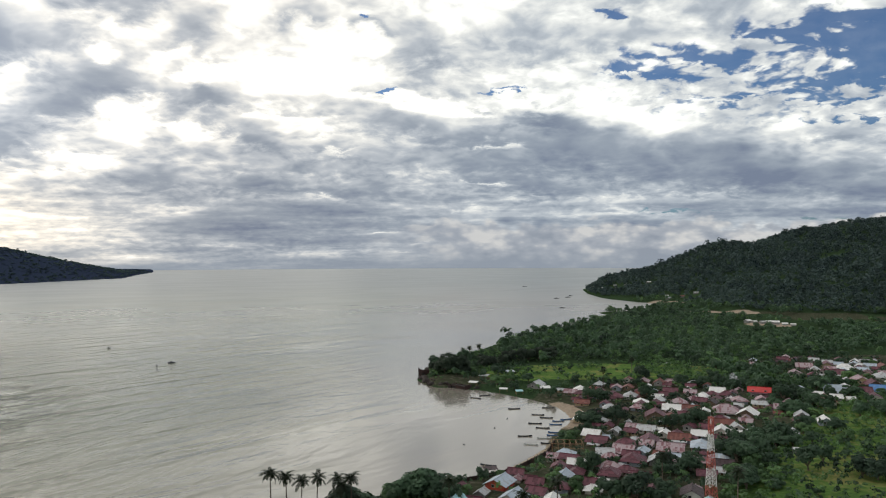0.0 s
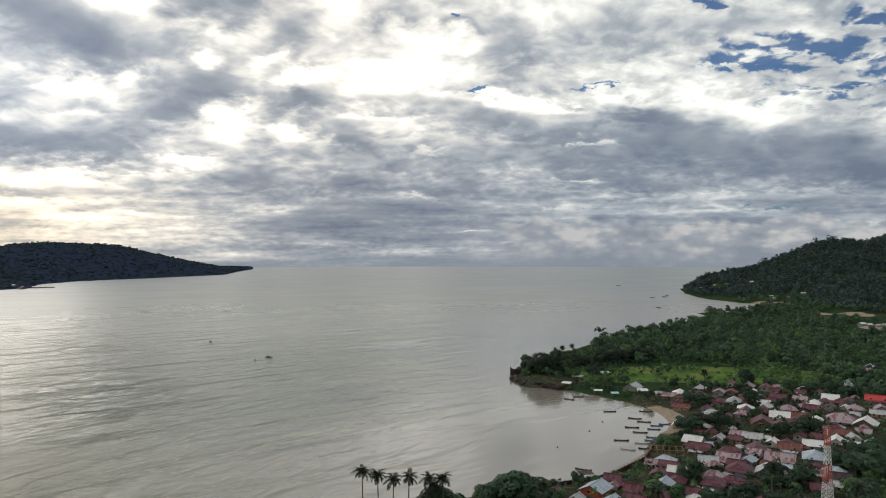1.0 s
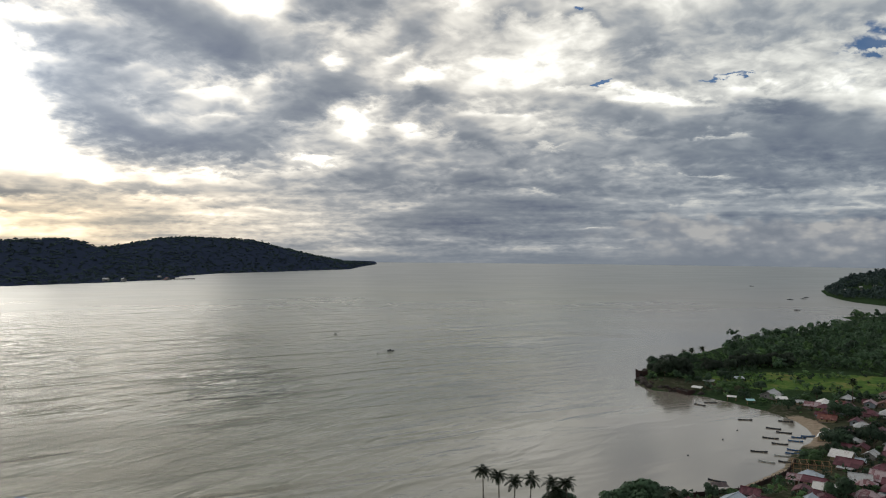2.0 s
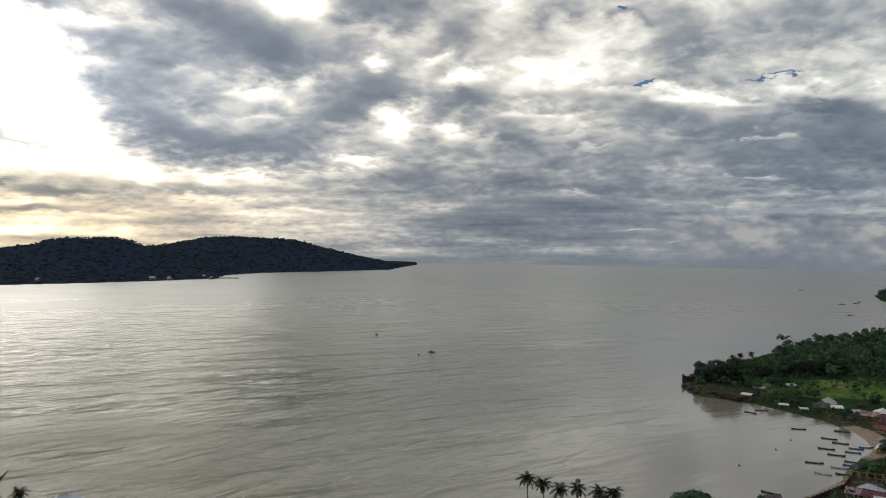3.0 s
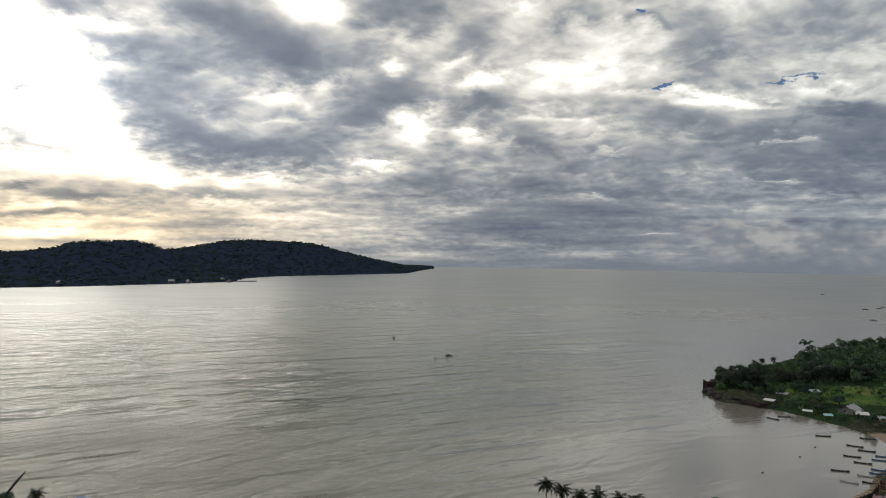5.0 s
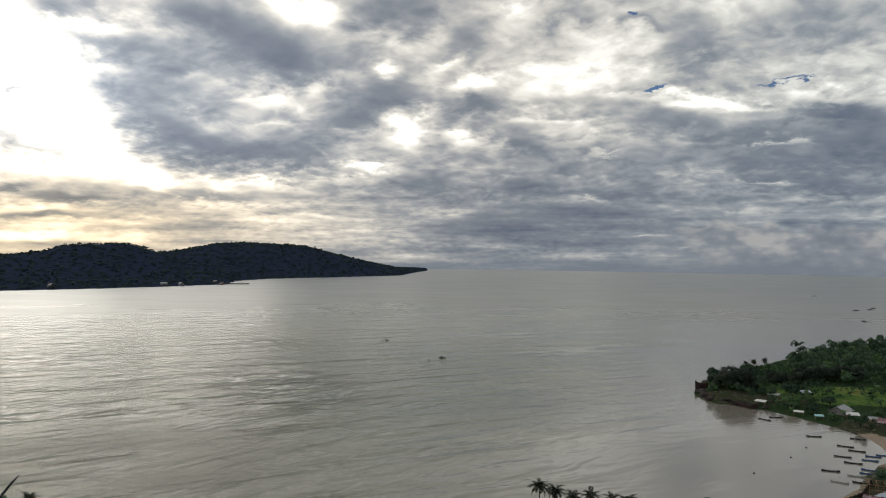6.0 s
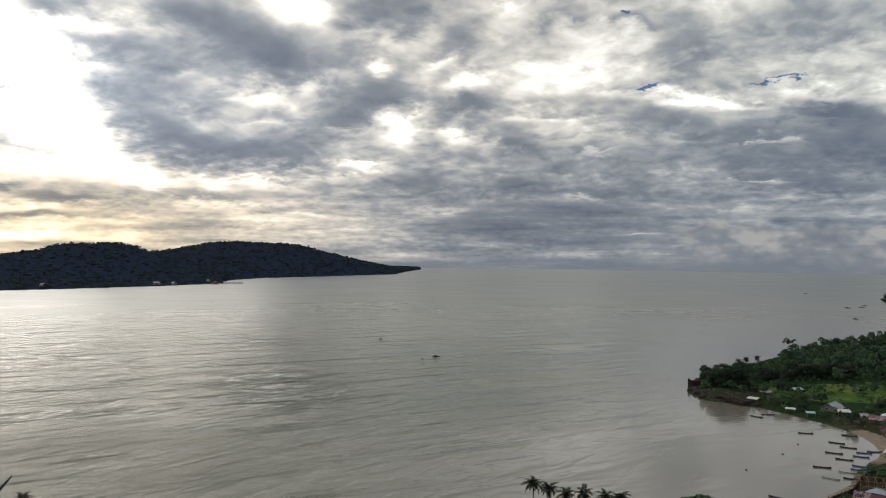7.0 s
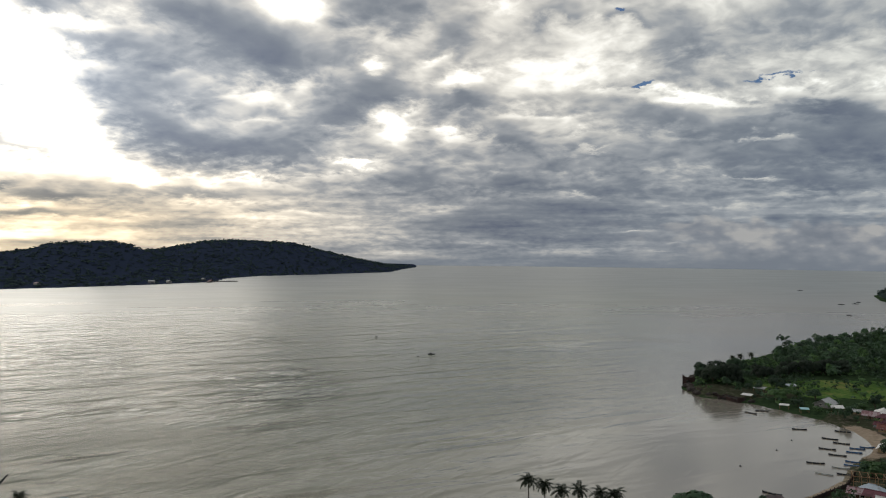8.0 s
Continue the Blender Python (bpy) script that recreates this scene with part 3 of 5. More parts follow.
def inland(x, y):
    """Metres inland of the mainland's coast; negative at sea."""
    best = np.full(x.shape, 1e9)
    inside = np.zeros(x.shape, bool)
    n = len(COAST)
    for i in range(n):
        (ax, ay), (bx, by) = COAST[i], COAST[(i + 1) % n]
        ex, ey = bx - ax, by - ay
        t = np.clip(((x - ax) * ex + (y - ay) * ey) / (ex * ex + ey * ey), 0, 1)
        best = np.minimum(best, np.hypot(x - ax - t * ex, y - ay - t * ey))
        hit = (ay > y) != (by > y)
        with np.errstate(divide="ignore", invalid="ignore"):
            inside ^= hit & (x < ax + (y - ay) * ex / (ey if ey else 1e-9))
    return np.where(inside, best, -best)


HILL_AZ = [8, 10.4, 11.6, 15.3, 17.25, 19.6, 21, 22.3, 22.8, 25.4, 26.3, 28.1, 30.4, 40, 60, 80]
HILL_FOOT = [1900, 1765, 1520, 1400, 1335, 1180, 1115, 1100, 1095, 1068, 1066, 1062, 1060, 1080, 1200, 1400]
HILL_RIDGE = [2050, 1850, 1830, 1850, 1880, 1900, 1900, 1880, 1980, 1990, 1990, 1950, 1950, 2000, 2200, 2300]
HILL_TOP = [0, 6, 22, 44, 70, 103, 105, 99, 109, 139, 138, 151, 158, 190, 170, 60]
ISLE_AZ = [-80, -62, -50.7, -45.7, -40.2, -35.6, -34.8, -32.4, -28.2, -22.9, -22.3, -21.1, -20.9]
ISLE_SHORE = [2600, 1900, 1798, 1852, 1963, 2114, 2375, 2612, 2803, 3167, 3573, 4160, 4700]
FRONT_AZ = [-80, -62, -50.8, -47.5, -46.4, -42.5, -41.2, -40.3, -38.5, -36.5]
FRONT_TOP = [14, 32, 53, 73, 94, 104, 88, 71, 38, 4]
BACK_AZ = [-62, -43, -40, -39.2, -36.4, -34.4, -30.1, -28.2, -24.4, -23.35, -21.1]
BACK_TOP = [14, 48, 75, 78, 115, 123, 111, 80, 28, 10, 0]


def terrain(x, y):
    """Height of the ground, or of the sea bed."""
    azd, r = np.degrees(np.arctan2(x, y)), np.hypot(x, y)
    d = inland(x, y) + 2.2 * fbm(x, y, 14.0, 3)
    low = -4.0 + 4.3 * smooth(d, -22, 0) + 1.9 * smooth(d, 0, 16) + 2.0 * smooth(d, 30, 200) + 0.5 * fbm(x, y, 60.0) * smooth(d, 5, 40)
    # low bluff along the cape
    low = low + 2.8 * smooth(d, -1, 5) * np.exp(-((x + 2) / 26.0) ** 2 - ((y - 520) / 60.0) ** 2)
    foot, ridge, top = (np.interp(azd, HILL_AZ, v) for v in (HILL_FOOT, HILL_RIDGE, HILL_TOP))
    s = (r - foot) / (ridge - foot)
    rise = np.where(s < 1, np.clip(s, 0, 1) ** 1.15, np.clip(1 - 0.55 * (s - 1), 0, 1))
    gully = fbm(x, y, 260.0, 4, 3.0) * 26 * np.clip(s, 0, 1) * np.clip(1.12 - s, 0.08, 1)
    hill = np.where((azd > 8) & (azd < 80), np.maximum(rise * top + gully * smooth(top, 0, 60), 0), 0) * smooth(d, 0, 60)
    z = low + hill
    # the island across the water
    shore = np.interp(azd, ISLE_AZ, ISLE_SHORE) + 14 * fbm(azd * 20, r * 0 + 5, 8.0, 3)
    di = np.where((azd > -80) & (azd < -20.9), r - shore, -200.0)
    front = np.interp(azd, FRONT_AZ, FRONT_TOP) * np.where(azd < -36.5, 1, 0) * smooth(r, shore + 240, 2900) * (1 - 0.75 * smooth(r, 2950, 3500))
    back = np.interp(azd, BACK_AZ, BACK_TOP) * smooth(r, np.maximum(shore, 2450), np.maximum(3500, shore + 60)) * (1 - 0.8 * smooth(r, 3900, 4700))
    isle = -4.0 + 5.5 * smooth(di, -40, 20) + np.where(di > 0, np.maximum(front, back) + 7 * smooth(di, 60, 300) + 6 * fbm(x, y, 240.0, 3) * smooth(di, 80, 400), 0)
    return np.maximum(z, isle)


def ground_z(x, y):
    return float(terrain(np.array([x], float), np.array([y], float))[0])


VILLAGE = [(28, 285, 45, 32), (75, 300, 45, 45), (90, 350, 48, 50), (130, 390, 55, 55), (160, 425, 45, 40), (85, 430, 38, 40), (130, 460, 40, 35), (265, 545, 60, 50), (290, 490, 60, 32), (340, 540, 60, 70)]
MEADOW = [(100, 535, 72, 36), (58, 528, 34, 30), (150, 530, 45, 36), (220, 330, 75, 55), (260, 390, 70, 45), (330, 380, 70, 60), (150, 270, 60, 26), (180, 300, 50, 40)]


def spread(rows, x, y):
    m = np.zeros(np.shape(x))
    for cx, cy, rx, ry in rows:
        m = np.maximum(m, 1 - smooth(np.hypot((x - cx) / rx, (y - cy) / ry), 0.75, 1.15))
    return m


def make_ground():
    a = np.concatenate([np.arange(-62, 36, 0.28), np.arange(36, 298, 3.2)])
    r = np.concatenate([[0.02], np.geomspace(40, 4850, 262)])
    A, Rr = np.meshgrid(np.radians(a), r)
    x, y = (Rr * np.sin(A)).ravel(), (Rr * np.cos(A)).ravel()
    z = terrain(x, y)
    na, nr = len(a), len(r)
    i, j = np.meshgrid(np.arange(na), np.arange(nr - 1))
    k = (i + 1) % na
    quads = np.stack([j * na + i, (j + 1) * na + i, (j + 1) * na + k, j * na + k], -1).reshape(-1, 4)
    verts = np.stack([x, y, z], 1)
    me = bpy.data.meshes.new("ground")
    me.vertices.add(len(verts)), me.loops.add(quads.size), me.polygons.add(len(quads))
    me.vertices.foreach_set("co", verts.ravel())
    me.loops.foreach_set("vertex_index", quads[:, ::-1].ravel().astype(np.int32))
    me.polygons.foreach_set("loop_start", np.arange(0, quads.size, 4, dtype=np.int32))
    me.update(calc_edges=True)
    me.polygons.foreach_set("use_smooth", np.ones(len(quads), bool))
    d = inland(x, y)
    beach = np.exp(-((x - 68) / 12.0) ** 2 - ((y - 405) / 28.0) ** 2) * 1.6 + np.exp(-((x - 372) / 60.0) ** 2 - ((y - 1270) / 60.0) ** 2) * 1.6
    sand = np.clip(beach, 0, 1) * (1 - smooth(d, 3, 8)) + (1 - smooth(d, 0, 3.0)) * 0.6 * np.exp(-((x - 30) / 45.0) ** 2 - ((y - 330) / 75.0) ** 2)
    flats = np.where((x > 340) & (x < 560), 1 - smooth(np.abs((y - 1118) + (x - 347) * 1.06) / 1.46, 9, 17), 0)
    strand = 1 - smooth(np.hypot((x - 14) / 40, (y - 500) / 15), 0.7, 1.1)        # trodden ground round the hulks
    field = 1 - smooth(np.hypot((x - 478) / 56, (y - 952) / 30), 0.8, 1.1)
    sand = np.maximum(sand, np.maximum(flats * (x < 430), 1 - smooth(np.hypot((x - 372) / 30, (y - 866) / 34), 0.7, 1.0)))
    sand = np.maximum(sand, (1 - smooth(np.hypot((x - 378) / 42, (y - 1290) / 60), 0.7, 1.0)) * (d < 32))
    cover = np.stack([spread(MEADOW, x, y), np.maximum(spread(VILLAGE, x, y), np.maximum(np.maximum(field, strand), flats * (x > 415))), np.where(np.hypot(x, y) < 1700, sand, 0), np.ones(len(x))], 1)
    layer = me.attributes.new("cover", "FLOAT_COLOR", "POINT")
    layer.data.foreach_set("color", cover.astype(np.float32).ravel())
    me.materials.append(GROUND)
    return tagged(new("ground", me), "green tropical coast land with meadow, village soil and sandy shore", "ground", kind="structure")


def make_sea():
    n, rings = 180, [0.0, 300.0, 900.0, 2200.0, 4900.0]
    verts, faces = [(0, 0, 0)], []
    for r in rings[1:]:
        verts += [(r * math.sin(i * math.tau / n), r * math.cos(i * math.tau / n), 0) for i in range(n)]
    faces += [(0, 1 + (i + 1) % n, 1 + i) for i in range(n)]
    for k in range(len(rings) - 2):
        o = 1 + k * n
        faces += [(o + i, o + (i + 1) % n, o + n + (i + 1) % n, o + n + i) for i in range(n)]
    return tagged(new("water", shape("water", verts, faces, SEA)), "calm silty grey-green sea with low ripples", "sea", kind="structure")


make_ground()
make_sea()

# ------------------------------------------------------------------ houses
# place, width along the ridge, depth, turn, roof, form (g: gable, h: hip)
BEACH = [
    (58, 473, 10.5, 9.0, 62, "zinc", "g"),
    (82, 454, 10.5, 7.3, 81, "white", "h"),
    (86, 441, 6.8, 5.2, 63, "white", "g"),
    (70, 385, 10.1, 7.3, 72, "white", "g"),
    (88, 401, 6.9, 5.5, -10, "zinc", "h"),
    (107, 435, 8.8, 6.9, 67, "zinc", "h"),
    (108, 415, 8.8, 7.5, 74, "white", "h"),
    (121, 423, 7.3, 5.6, 81, "zinc", "h"),
    (129, 416, 8.6, 7.6, -9, "pink", "h"),
    (147, 425, 4.1, 3.3, 64, "white", "g"),
    (120, 399, 8.9, 7.9, -19, "white", "g"),
    (129, 397, 9.5, 6.8, -20, "brick", "g"),
    (134, 390, 6.3, 4.9, 68, "white", "g"),
    (107, 383, 10.9, 9.7, 75, "maroon", "g"),
    (107, 367, 6.4, 4.7, 73, "pale", "g"),
    (119, 370, 4.1, 3.4, -28, "pale", "g"),
]
STREET = [
    (90, 368, 4.6, 3.7, 81, "zinc", "g"),
    (67, 342, 7.5, 6.6, -31, "white", "g"),
    (67, 330, 8.8, 7.3, -28, "maroon", "g"),
    (79, 327, 8.8, 6.4, -28, "maroon", "h"),
    (66, 310, 6.8, 5.8, -12, "zinc", "g"),
    (75, 301, 10.5, 8.2, 64, "maroon", "h"),
    (82, 314, 6.5, 4.7, 60, "pale", "g"),
    (85, 300, 8.2, 7.3, 71, "zinc", "g"),
    (95, 317, 10.7, 8.2, -23, "pink", "g"),
    (109, 321, 11.4, 7.9, 71, "pale", "h"),
    (92, 294, 8.1, 6.4, -17, "pink", "g"),
    (101, 297, 5.8, 4.3, -24, "pink", "g"),
    (90, 332, 9.5, 7.2, 73, "maroon", "g"),
    (104, 334, 9.1, 7.1, -22, "brick", "g"),
    (127, 347, 8.5, 7.5, 68, "white", "g"),
    (137, 355, 6.8, 5.2, 80, "zinc", "g"),
]
UPPER = [
    (154, 384, 11.1, 9.5, 59, "white", "g"),
    (146, 393, 12.7, 9.8, -20, "pink", "h"),
    (163, 418, 8.9, 7.8, 80, "pink", "h"),
    (180, 432, 12.0, 8.4, -25, "red", "g"),
    (134, 362, 8.7, 7.1, -24, "brick", "g"),
    (79, 349, 5.5, 4.3, 59, "zinc", "g"),
    (123, 354, 6.3, 5.2, -34, "maroon", "g"),
]
SHORE = [
    (20, 271, 9.7, 8.1, 62, "pale", "g"),
    (23, 254, 9.6, 7.9, 63, "pale", "g"),
    (13, 262, 5.3, 4.2, 66, "zinc", "g"),
    (4, 252, 7.1, 5.8, 73, "cyan", "g"),
    (10, 254, 5.2, 4.2, -14, "maroon", "g"),
    (32, 260, 7.0, 5.1, -34, "maroon", "g"),
    (44, 278, 7.4, 5.7, 69, "pale", "g"),
    (36, 253, 6.0, 4.2, 75, "white", "g"),
    (51, 271, 7.3, 5.7, -13, "maroon", "g"),
    (62, 283, 9.0, 7.3, 68, "maroon", "h"),
    (57, 273, 4.8, 3.9, -22, "white", "g"),
    (52, 296, 6.5, 4.6, -20, "white", "g"),
    (44, 291, 5.9, 4.4, 71, "maroon", "g"),
    (84, 257, 8.4, 6.7, 71, "dark", "g"),
    (87, 249, 5.4, 4.5, 66, "cyan", "g"),
]
UPHILL = [
    (253, 532, 10.7, 7.9, -19, "pink", "g"),
    (253, 517, 8.7, 6.7, 59, "zinc", "g"),
    (233, 502, 9.2, 7.9, 73, "pink", "g"),
    (273, 540, 11.8, 9.7, 66, "maroon", "g"),
    (280, 529, 10.8, 8.0, -21, "white", "h"),
    (259, 502, 11.1, 9.7, -15, "maroon", "g"),
    (243, 486, 8.2, 6.6, -17, "zinc", "h"),
    (293, 531, 8.2, 6.2, 80, "zinc", "g"),
    (309, 556, 6.2, 5.0, -25, "zinc", "g"),
    (305, 526, 10.1, 8.2, 75, "brick", "g"),
    (282, 487, 13.0, 9.2, 68, "zinc", "h"),
    (260, 473, 12.0, 10.7, 73, "pink", "g"),
    (209, 444, 10.4, 7.9, 72, "pale", "h"),
    (210, 429, 8.7, 7.4, -26, "white", "g"),
]
HAMLET = [
    (227, 440, 12.0, 10.2, -21, "pale", "g"),
    (238, 451, 7.7, 6.8, 57, "white", "g"),
    (207, 411, 11.2, 10.0, 72, "brick", "g"),
    (217, 419, 5.7, 4.6, -18, "white", "g"),
    (224, 417, 4.7, 4.2, -11, "white", "g"),
    (253, 437, 13.0, 11.2, -25, "blue", "g"),
    (240, 436, 11.3, 9.5, -16, "maroon", "g"),
    (261, 460, 10.4, 9.2, 74, "maroon", "g"),
    (236, 415, 9.4, 7.2, 66, "maroon", "g"),
    (250, 470, 8.7, 6.0, 66, "zinc", "g"),
    (178, 377, 7.6, 6.3, 68, "zinc", "g"),
    (183, 364, 7.4, 6.1, 73, "white", "g"),
    (157, 341, 5.7, 4.7, 66, "zinc", "g"),
    (146, 314, 3.0, 2.3, -10, "white", "g"),
    (163, 554, 4.4, 3.3, 60, "zinc", "g"),
]
ROOF_WORDS = {"maroon": "rusted maroon", "zinc": "weathered grey zinc", "white": "bright white metal", "pink": "faded pinkish grey", "blue": "deep blue metal",
              "cyan": "turquoise metal", "pale": "pale blue-grey metal", "red": "bright red metal", "brick": "rust-red metal", "dark": "dark brown"}
WALL_WORDS = ["whitewashed", "grey rendered", "blue painted", "red painted", "weathered board", "ochre painted"]


def sheet_roof(w, d, h, eave, form, rng):
    """Roof over a width w and depth d, ridge h above the eaves, as one closed shell that sags a little."""
    a, b = w / 2 + eave, d / 2 + eave
    inset = min(b * 0.85, a * 0.8) if form == "h" else 0.0
    ends = [f * inset for f in (0, 0.25, 0.5, 0.75)] if inset else []
    mids = [inset + (2 * a - 2 * inset) * i / 6 for i in range(7)]
    xs = [-a + e for e in ends + mids] + [a - e for e in ends[::-1]]
    ys = [-b + 2 * b * j / 8 for j in range(9)]
    verts, faces = [], []
    for layer in (0.0, -0.09):
        for x in xs:
            cap = h * min(1.0, (a - abs(x)) / inset) if inset else h
            sag = rng.uniform(-0.05, 0.03)
            for y in ys:
                z = min(h * (1 - abs(y) / b), cap)
                verts.append((x, y, z + layer + sag * (z / h)))
    n, m = len(xs), len(ys)
    o = n * m
    for i in range(n - 1):
        for j in range(m - 1):
            k = i * m + j
            faces.append((k, k + m, k + m + 1, k + 1))
            faces.append((o + k + 1, o + k + m + 1, o + k + m, o + k))
    for i in range(n - 1):
        for j in (0, m - 1):
            k = i * m + j
            q = (k, o + k, o + k + m, k + m)
            faces.append(q if j == 0 else q[::-1])
    for j in range(m - 1):
        for i in (0, n - 1):
            k = i * m + j
            q = (k + 1, o + k + 1, o + k, k)
            faces.append(q if i == 0 else q[::-1])
    return verts, faces, inset, a, b


def make_house(x, y, w, d, turn, roof, form, rng, storeys=1, wall=None, label=""):
    z = ground_z(x, y) - 0.15
    wall = rng.choice((0, 0, 1, 1, 2, 4, 4, 4, 5)) if wall is None else wall
    words = label or f"{WALL_WORDS[wall]} village house under a {ROOF_WORDS[roof]} {'hipped' if form == 'h' else 'gabled'} roof"
    house = thing("house", pose(x, y, z, 0, 0, turn), words, "house", "houses of the village")
    k = 0.55 if w < 5 else 1.0
    tall = (1.95 * k + 0.3) * storeys + rng.uniform(-0.2, 0.3)
    h = (d / 2 + 0.85 * k) * rng.uniform(0.46, 0.62)
    paint = WALL_PAINT[wall]
    bm = bmesh.new()
    t = 0.14
    for x0, x1, y0, y1 in ((-w / 2, w / 2, -d / 2, -d / 2 + t), (-w / 2, w / 2, d / 2 - t, d / 2), (-w / 2, -w / 2 + t, -d / 2 + t, d / 2 - t), (w / 2 - t, w / 2, -d / 2 + t, d / 2 - t)):
        box(bm, x0, x1, y0, y1, 0, tall)
    if form == "g":
        g = h * (d / 2 - 0.15) / (d / 2 + 0.85 * k)
        for sx in (-1, 1):
            tri = [bm.verts.new((sx * (w / 2 - u), v, zz)) for u in (0, t) for v, zz in ((-d / 2 + 0.1, tall), (d / 2 - 0.1, tall), (0, tall + g))]
            bm.faces.new(tri[:3]), bm.faces.new(tri[5:2:-1])
            for i in range(3):
                j = (i + 1) % 3
                bm.faces.new((tri[i], tri[i + 3], tri[j + 3], tri[j]))
    part("wall", bm, paint, house)
    bm = bmesh.new()
    box(bm, -w / 2 - 0.25, w / 2 + 0.25, -d / 2 - 0.25, d / 2 + 0.25, -0.5, 0.28)
    part("plinth", bm, CONCRETE, house)
    verts, faces, inset, a, b = sheet_roof(w, d, h, 0.85 * k, form, rng)
    top = part_mesh("roof", shape("roof", verts, faces, ROOFS[roof]), house, f"{ROOF_WORDS[roof]} sheets")
    top.location = (0, 0, tall - h * 0.85 * k / (d / 2 + 0.85 * k) + 0.02)
    bm = bmesh.new()
    beam(bm, (-a + inset, 0, h + 0.06), (a - inset, 0, h + 0.06), 0.17, 6)
    cap = part("ridge_cap", bm, ROOFS[roof], top)
    # openings of the long sides and the gables
    def window(px, py, side):
        bm = bmesh.new()
        box(bm, -0.62, 0.62, -0.05, 0.05, 0, 1.15)
        frame_part = part("window", bm, WALL_PAINT[0], house)
        bm = bmesh.new()
        box(bm, -0.52, 0.52, -0.075, 0.075, 0.1, 1.05)
        part("pane", bm, GLASS_DARK, frame_part)
        frame_part.matrix_basis = pose(px, py, 0, 0, 0, side)
        return frame_part
    if w >= 5:
        for s in range(storeys):
            zz = 1.05 + 2.9 * s
            for sy, sign in ((-d / 2, 0), (d / 2, 180)):
                for f in ((-0.3, 0.3) if w > 7 else (0.28,)):
                    window(f * w, sy, sign).location.z = zz
            for sx in (-1, 1):
                window(sx * w / 2, 0.1 * d, 90).location.z = zz
    bm = bmesh.new()
    box(bm, -0.45, 0.45, -d / 2 - 0.05, -d / 2 + 0.02, 0.28, min(2.2, tall - 0.3))
    part("door", bm, DOOR_WOOD, house)
    if w > 7.5 and rng.random() < 0.6:       # veranda with its own lean-to roof
        bm = bmesh.new()
        p = [(-w * 0.4, -d / 2 - 0.6, tall - 0.55), (w * 0.4, -d / 2 - 0.6, tall - 0.55), (w * 0.4, -d / 2 - 2.4, tall - 1.05), (-w * 0.4, -d / 2 - 2.4, tall - 1.05)]
        lower = [bm.verts.new(q) for q in p]
        upper = [bm.verts.new((q[0], q[1], q[2] + 0.06)) for q in p]
        bm.faces.new(lower), bm.faces.new(upper[::-1])
        for i in range(4):
            j = (i + 1) % 4
            bm.faces.new((lower[j], lower[i], upper[i], upper[j]))
        veranda = part("veranda_roof", bm, ROOFS[rng.choice((roof, "zinc", "maroon", "pink"))], house)
        for f in (-0.38, 0.0, 0.38):
            bm = bmesh.new()
            beam(bm, (f * w, -d / 2 - 2.25, -0.3), (f * w, -d / 2 - 2.25, tall - 1.03), 0.07, 4)
            part("post", bm, TIMBER, veranda)
    return house


rng = random.Random(21)
TAKEN = []          # footprints that trees keep clear of
for rows in (BEACH, STREET, UPPER, SHORE, UPHILL, HAMLET):
    for x, y, w, d, turn, roof, form in rows:
        w, d = w * 0.92, d * 0.92
        two = roof == "red" or (x, y) in ((173, 403),)
        wall = 1 if roof == "red" else 3 if (x, y) == (20, 271) else None
        make_house(x, y, w, d, turn, roof, form, rng, 2 if two else 1, wall)
        TAKEN.append((x, y, max(w, d) / 2 + 1.2))
# smaller dwellings packed between them
filled = 0
for attempt in range(9000):
    if filled == 225:
        break
    cx, cy, rx, ry = rng.choice(VILLAGE)
    x, y = cx + rng.uniform(-1, 1) * rx, cy + rng.uniform(-1, 1) * ry
    w = rng.uniform(3.8, 7.6)
    if spread(VILLAGE, np.array([x]), np.array([y]))[0] < 0.6 or float(inland(np.array([x]), np.array([y]))[0]) < 9 or abs(x - 53) + abs(y - 326) < 16:
        continue
    if all((x - a) ** 2 + (y - b) ** 2 > (r + w * 0.5 - 2.1) ** 2 for a, b, r in TAKEN):
        roof = rng.choice(("maroon", "maroon", "maroon", "pink", "zinc", "brick", "pink", "pale", "dark", "maroon", "maroon", "white"))
        make_house(x, y, w, w * rng.uniform(0.68, 0.9), rng.choice((-25, 65)) + rng.uniform(-9, 9), roof, rng.choice("ggh"), rng)
        TAKEN.append((x, y, w / 2 + 0.9))
        filled += 1
HOUSES = len(TAKEN)
# lone house on the nearer shore
make_house(-189, 197, 8.0, 7.0, 35, "pale", "h", rng, 2, 1, "grey rendered shore house under a pale blue-grey hipped roof")
TAKEN.append((-189, 197, 6.5))


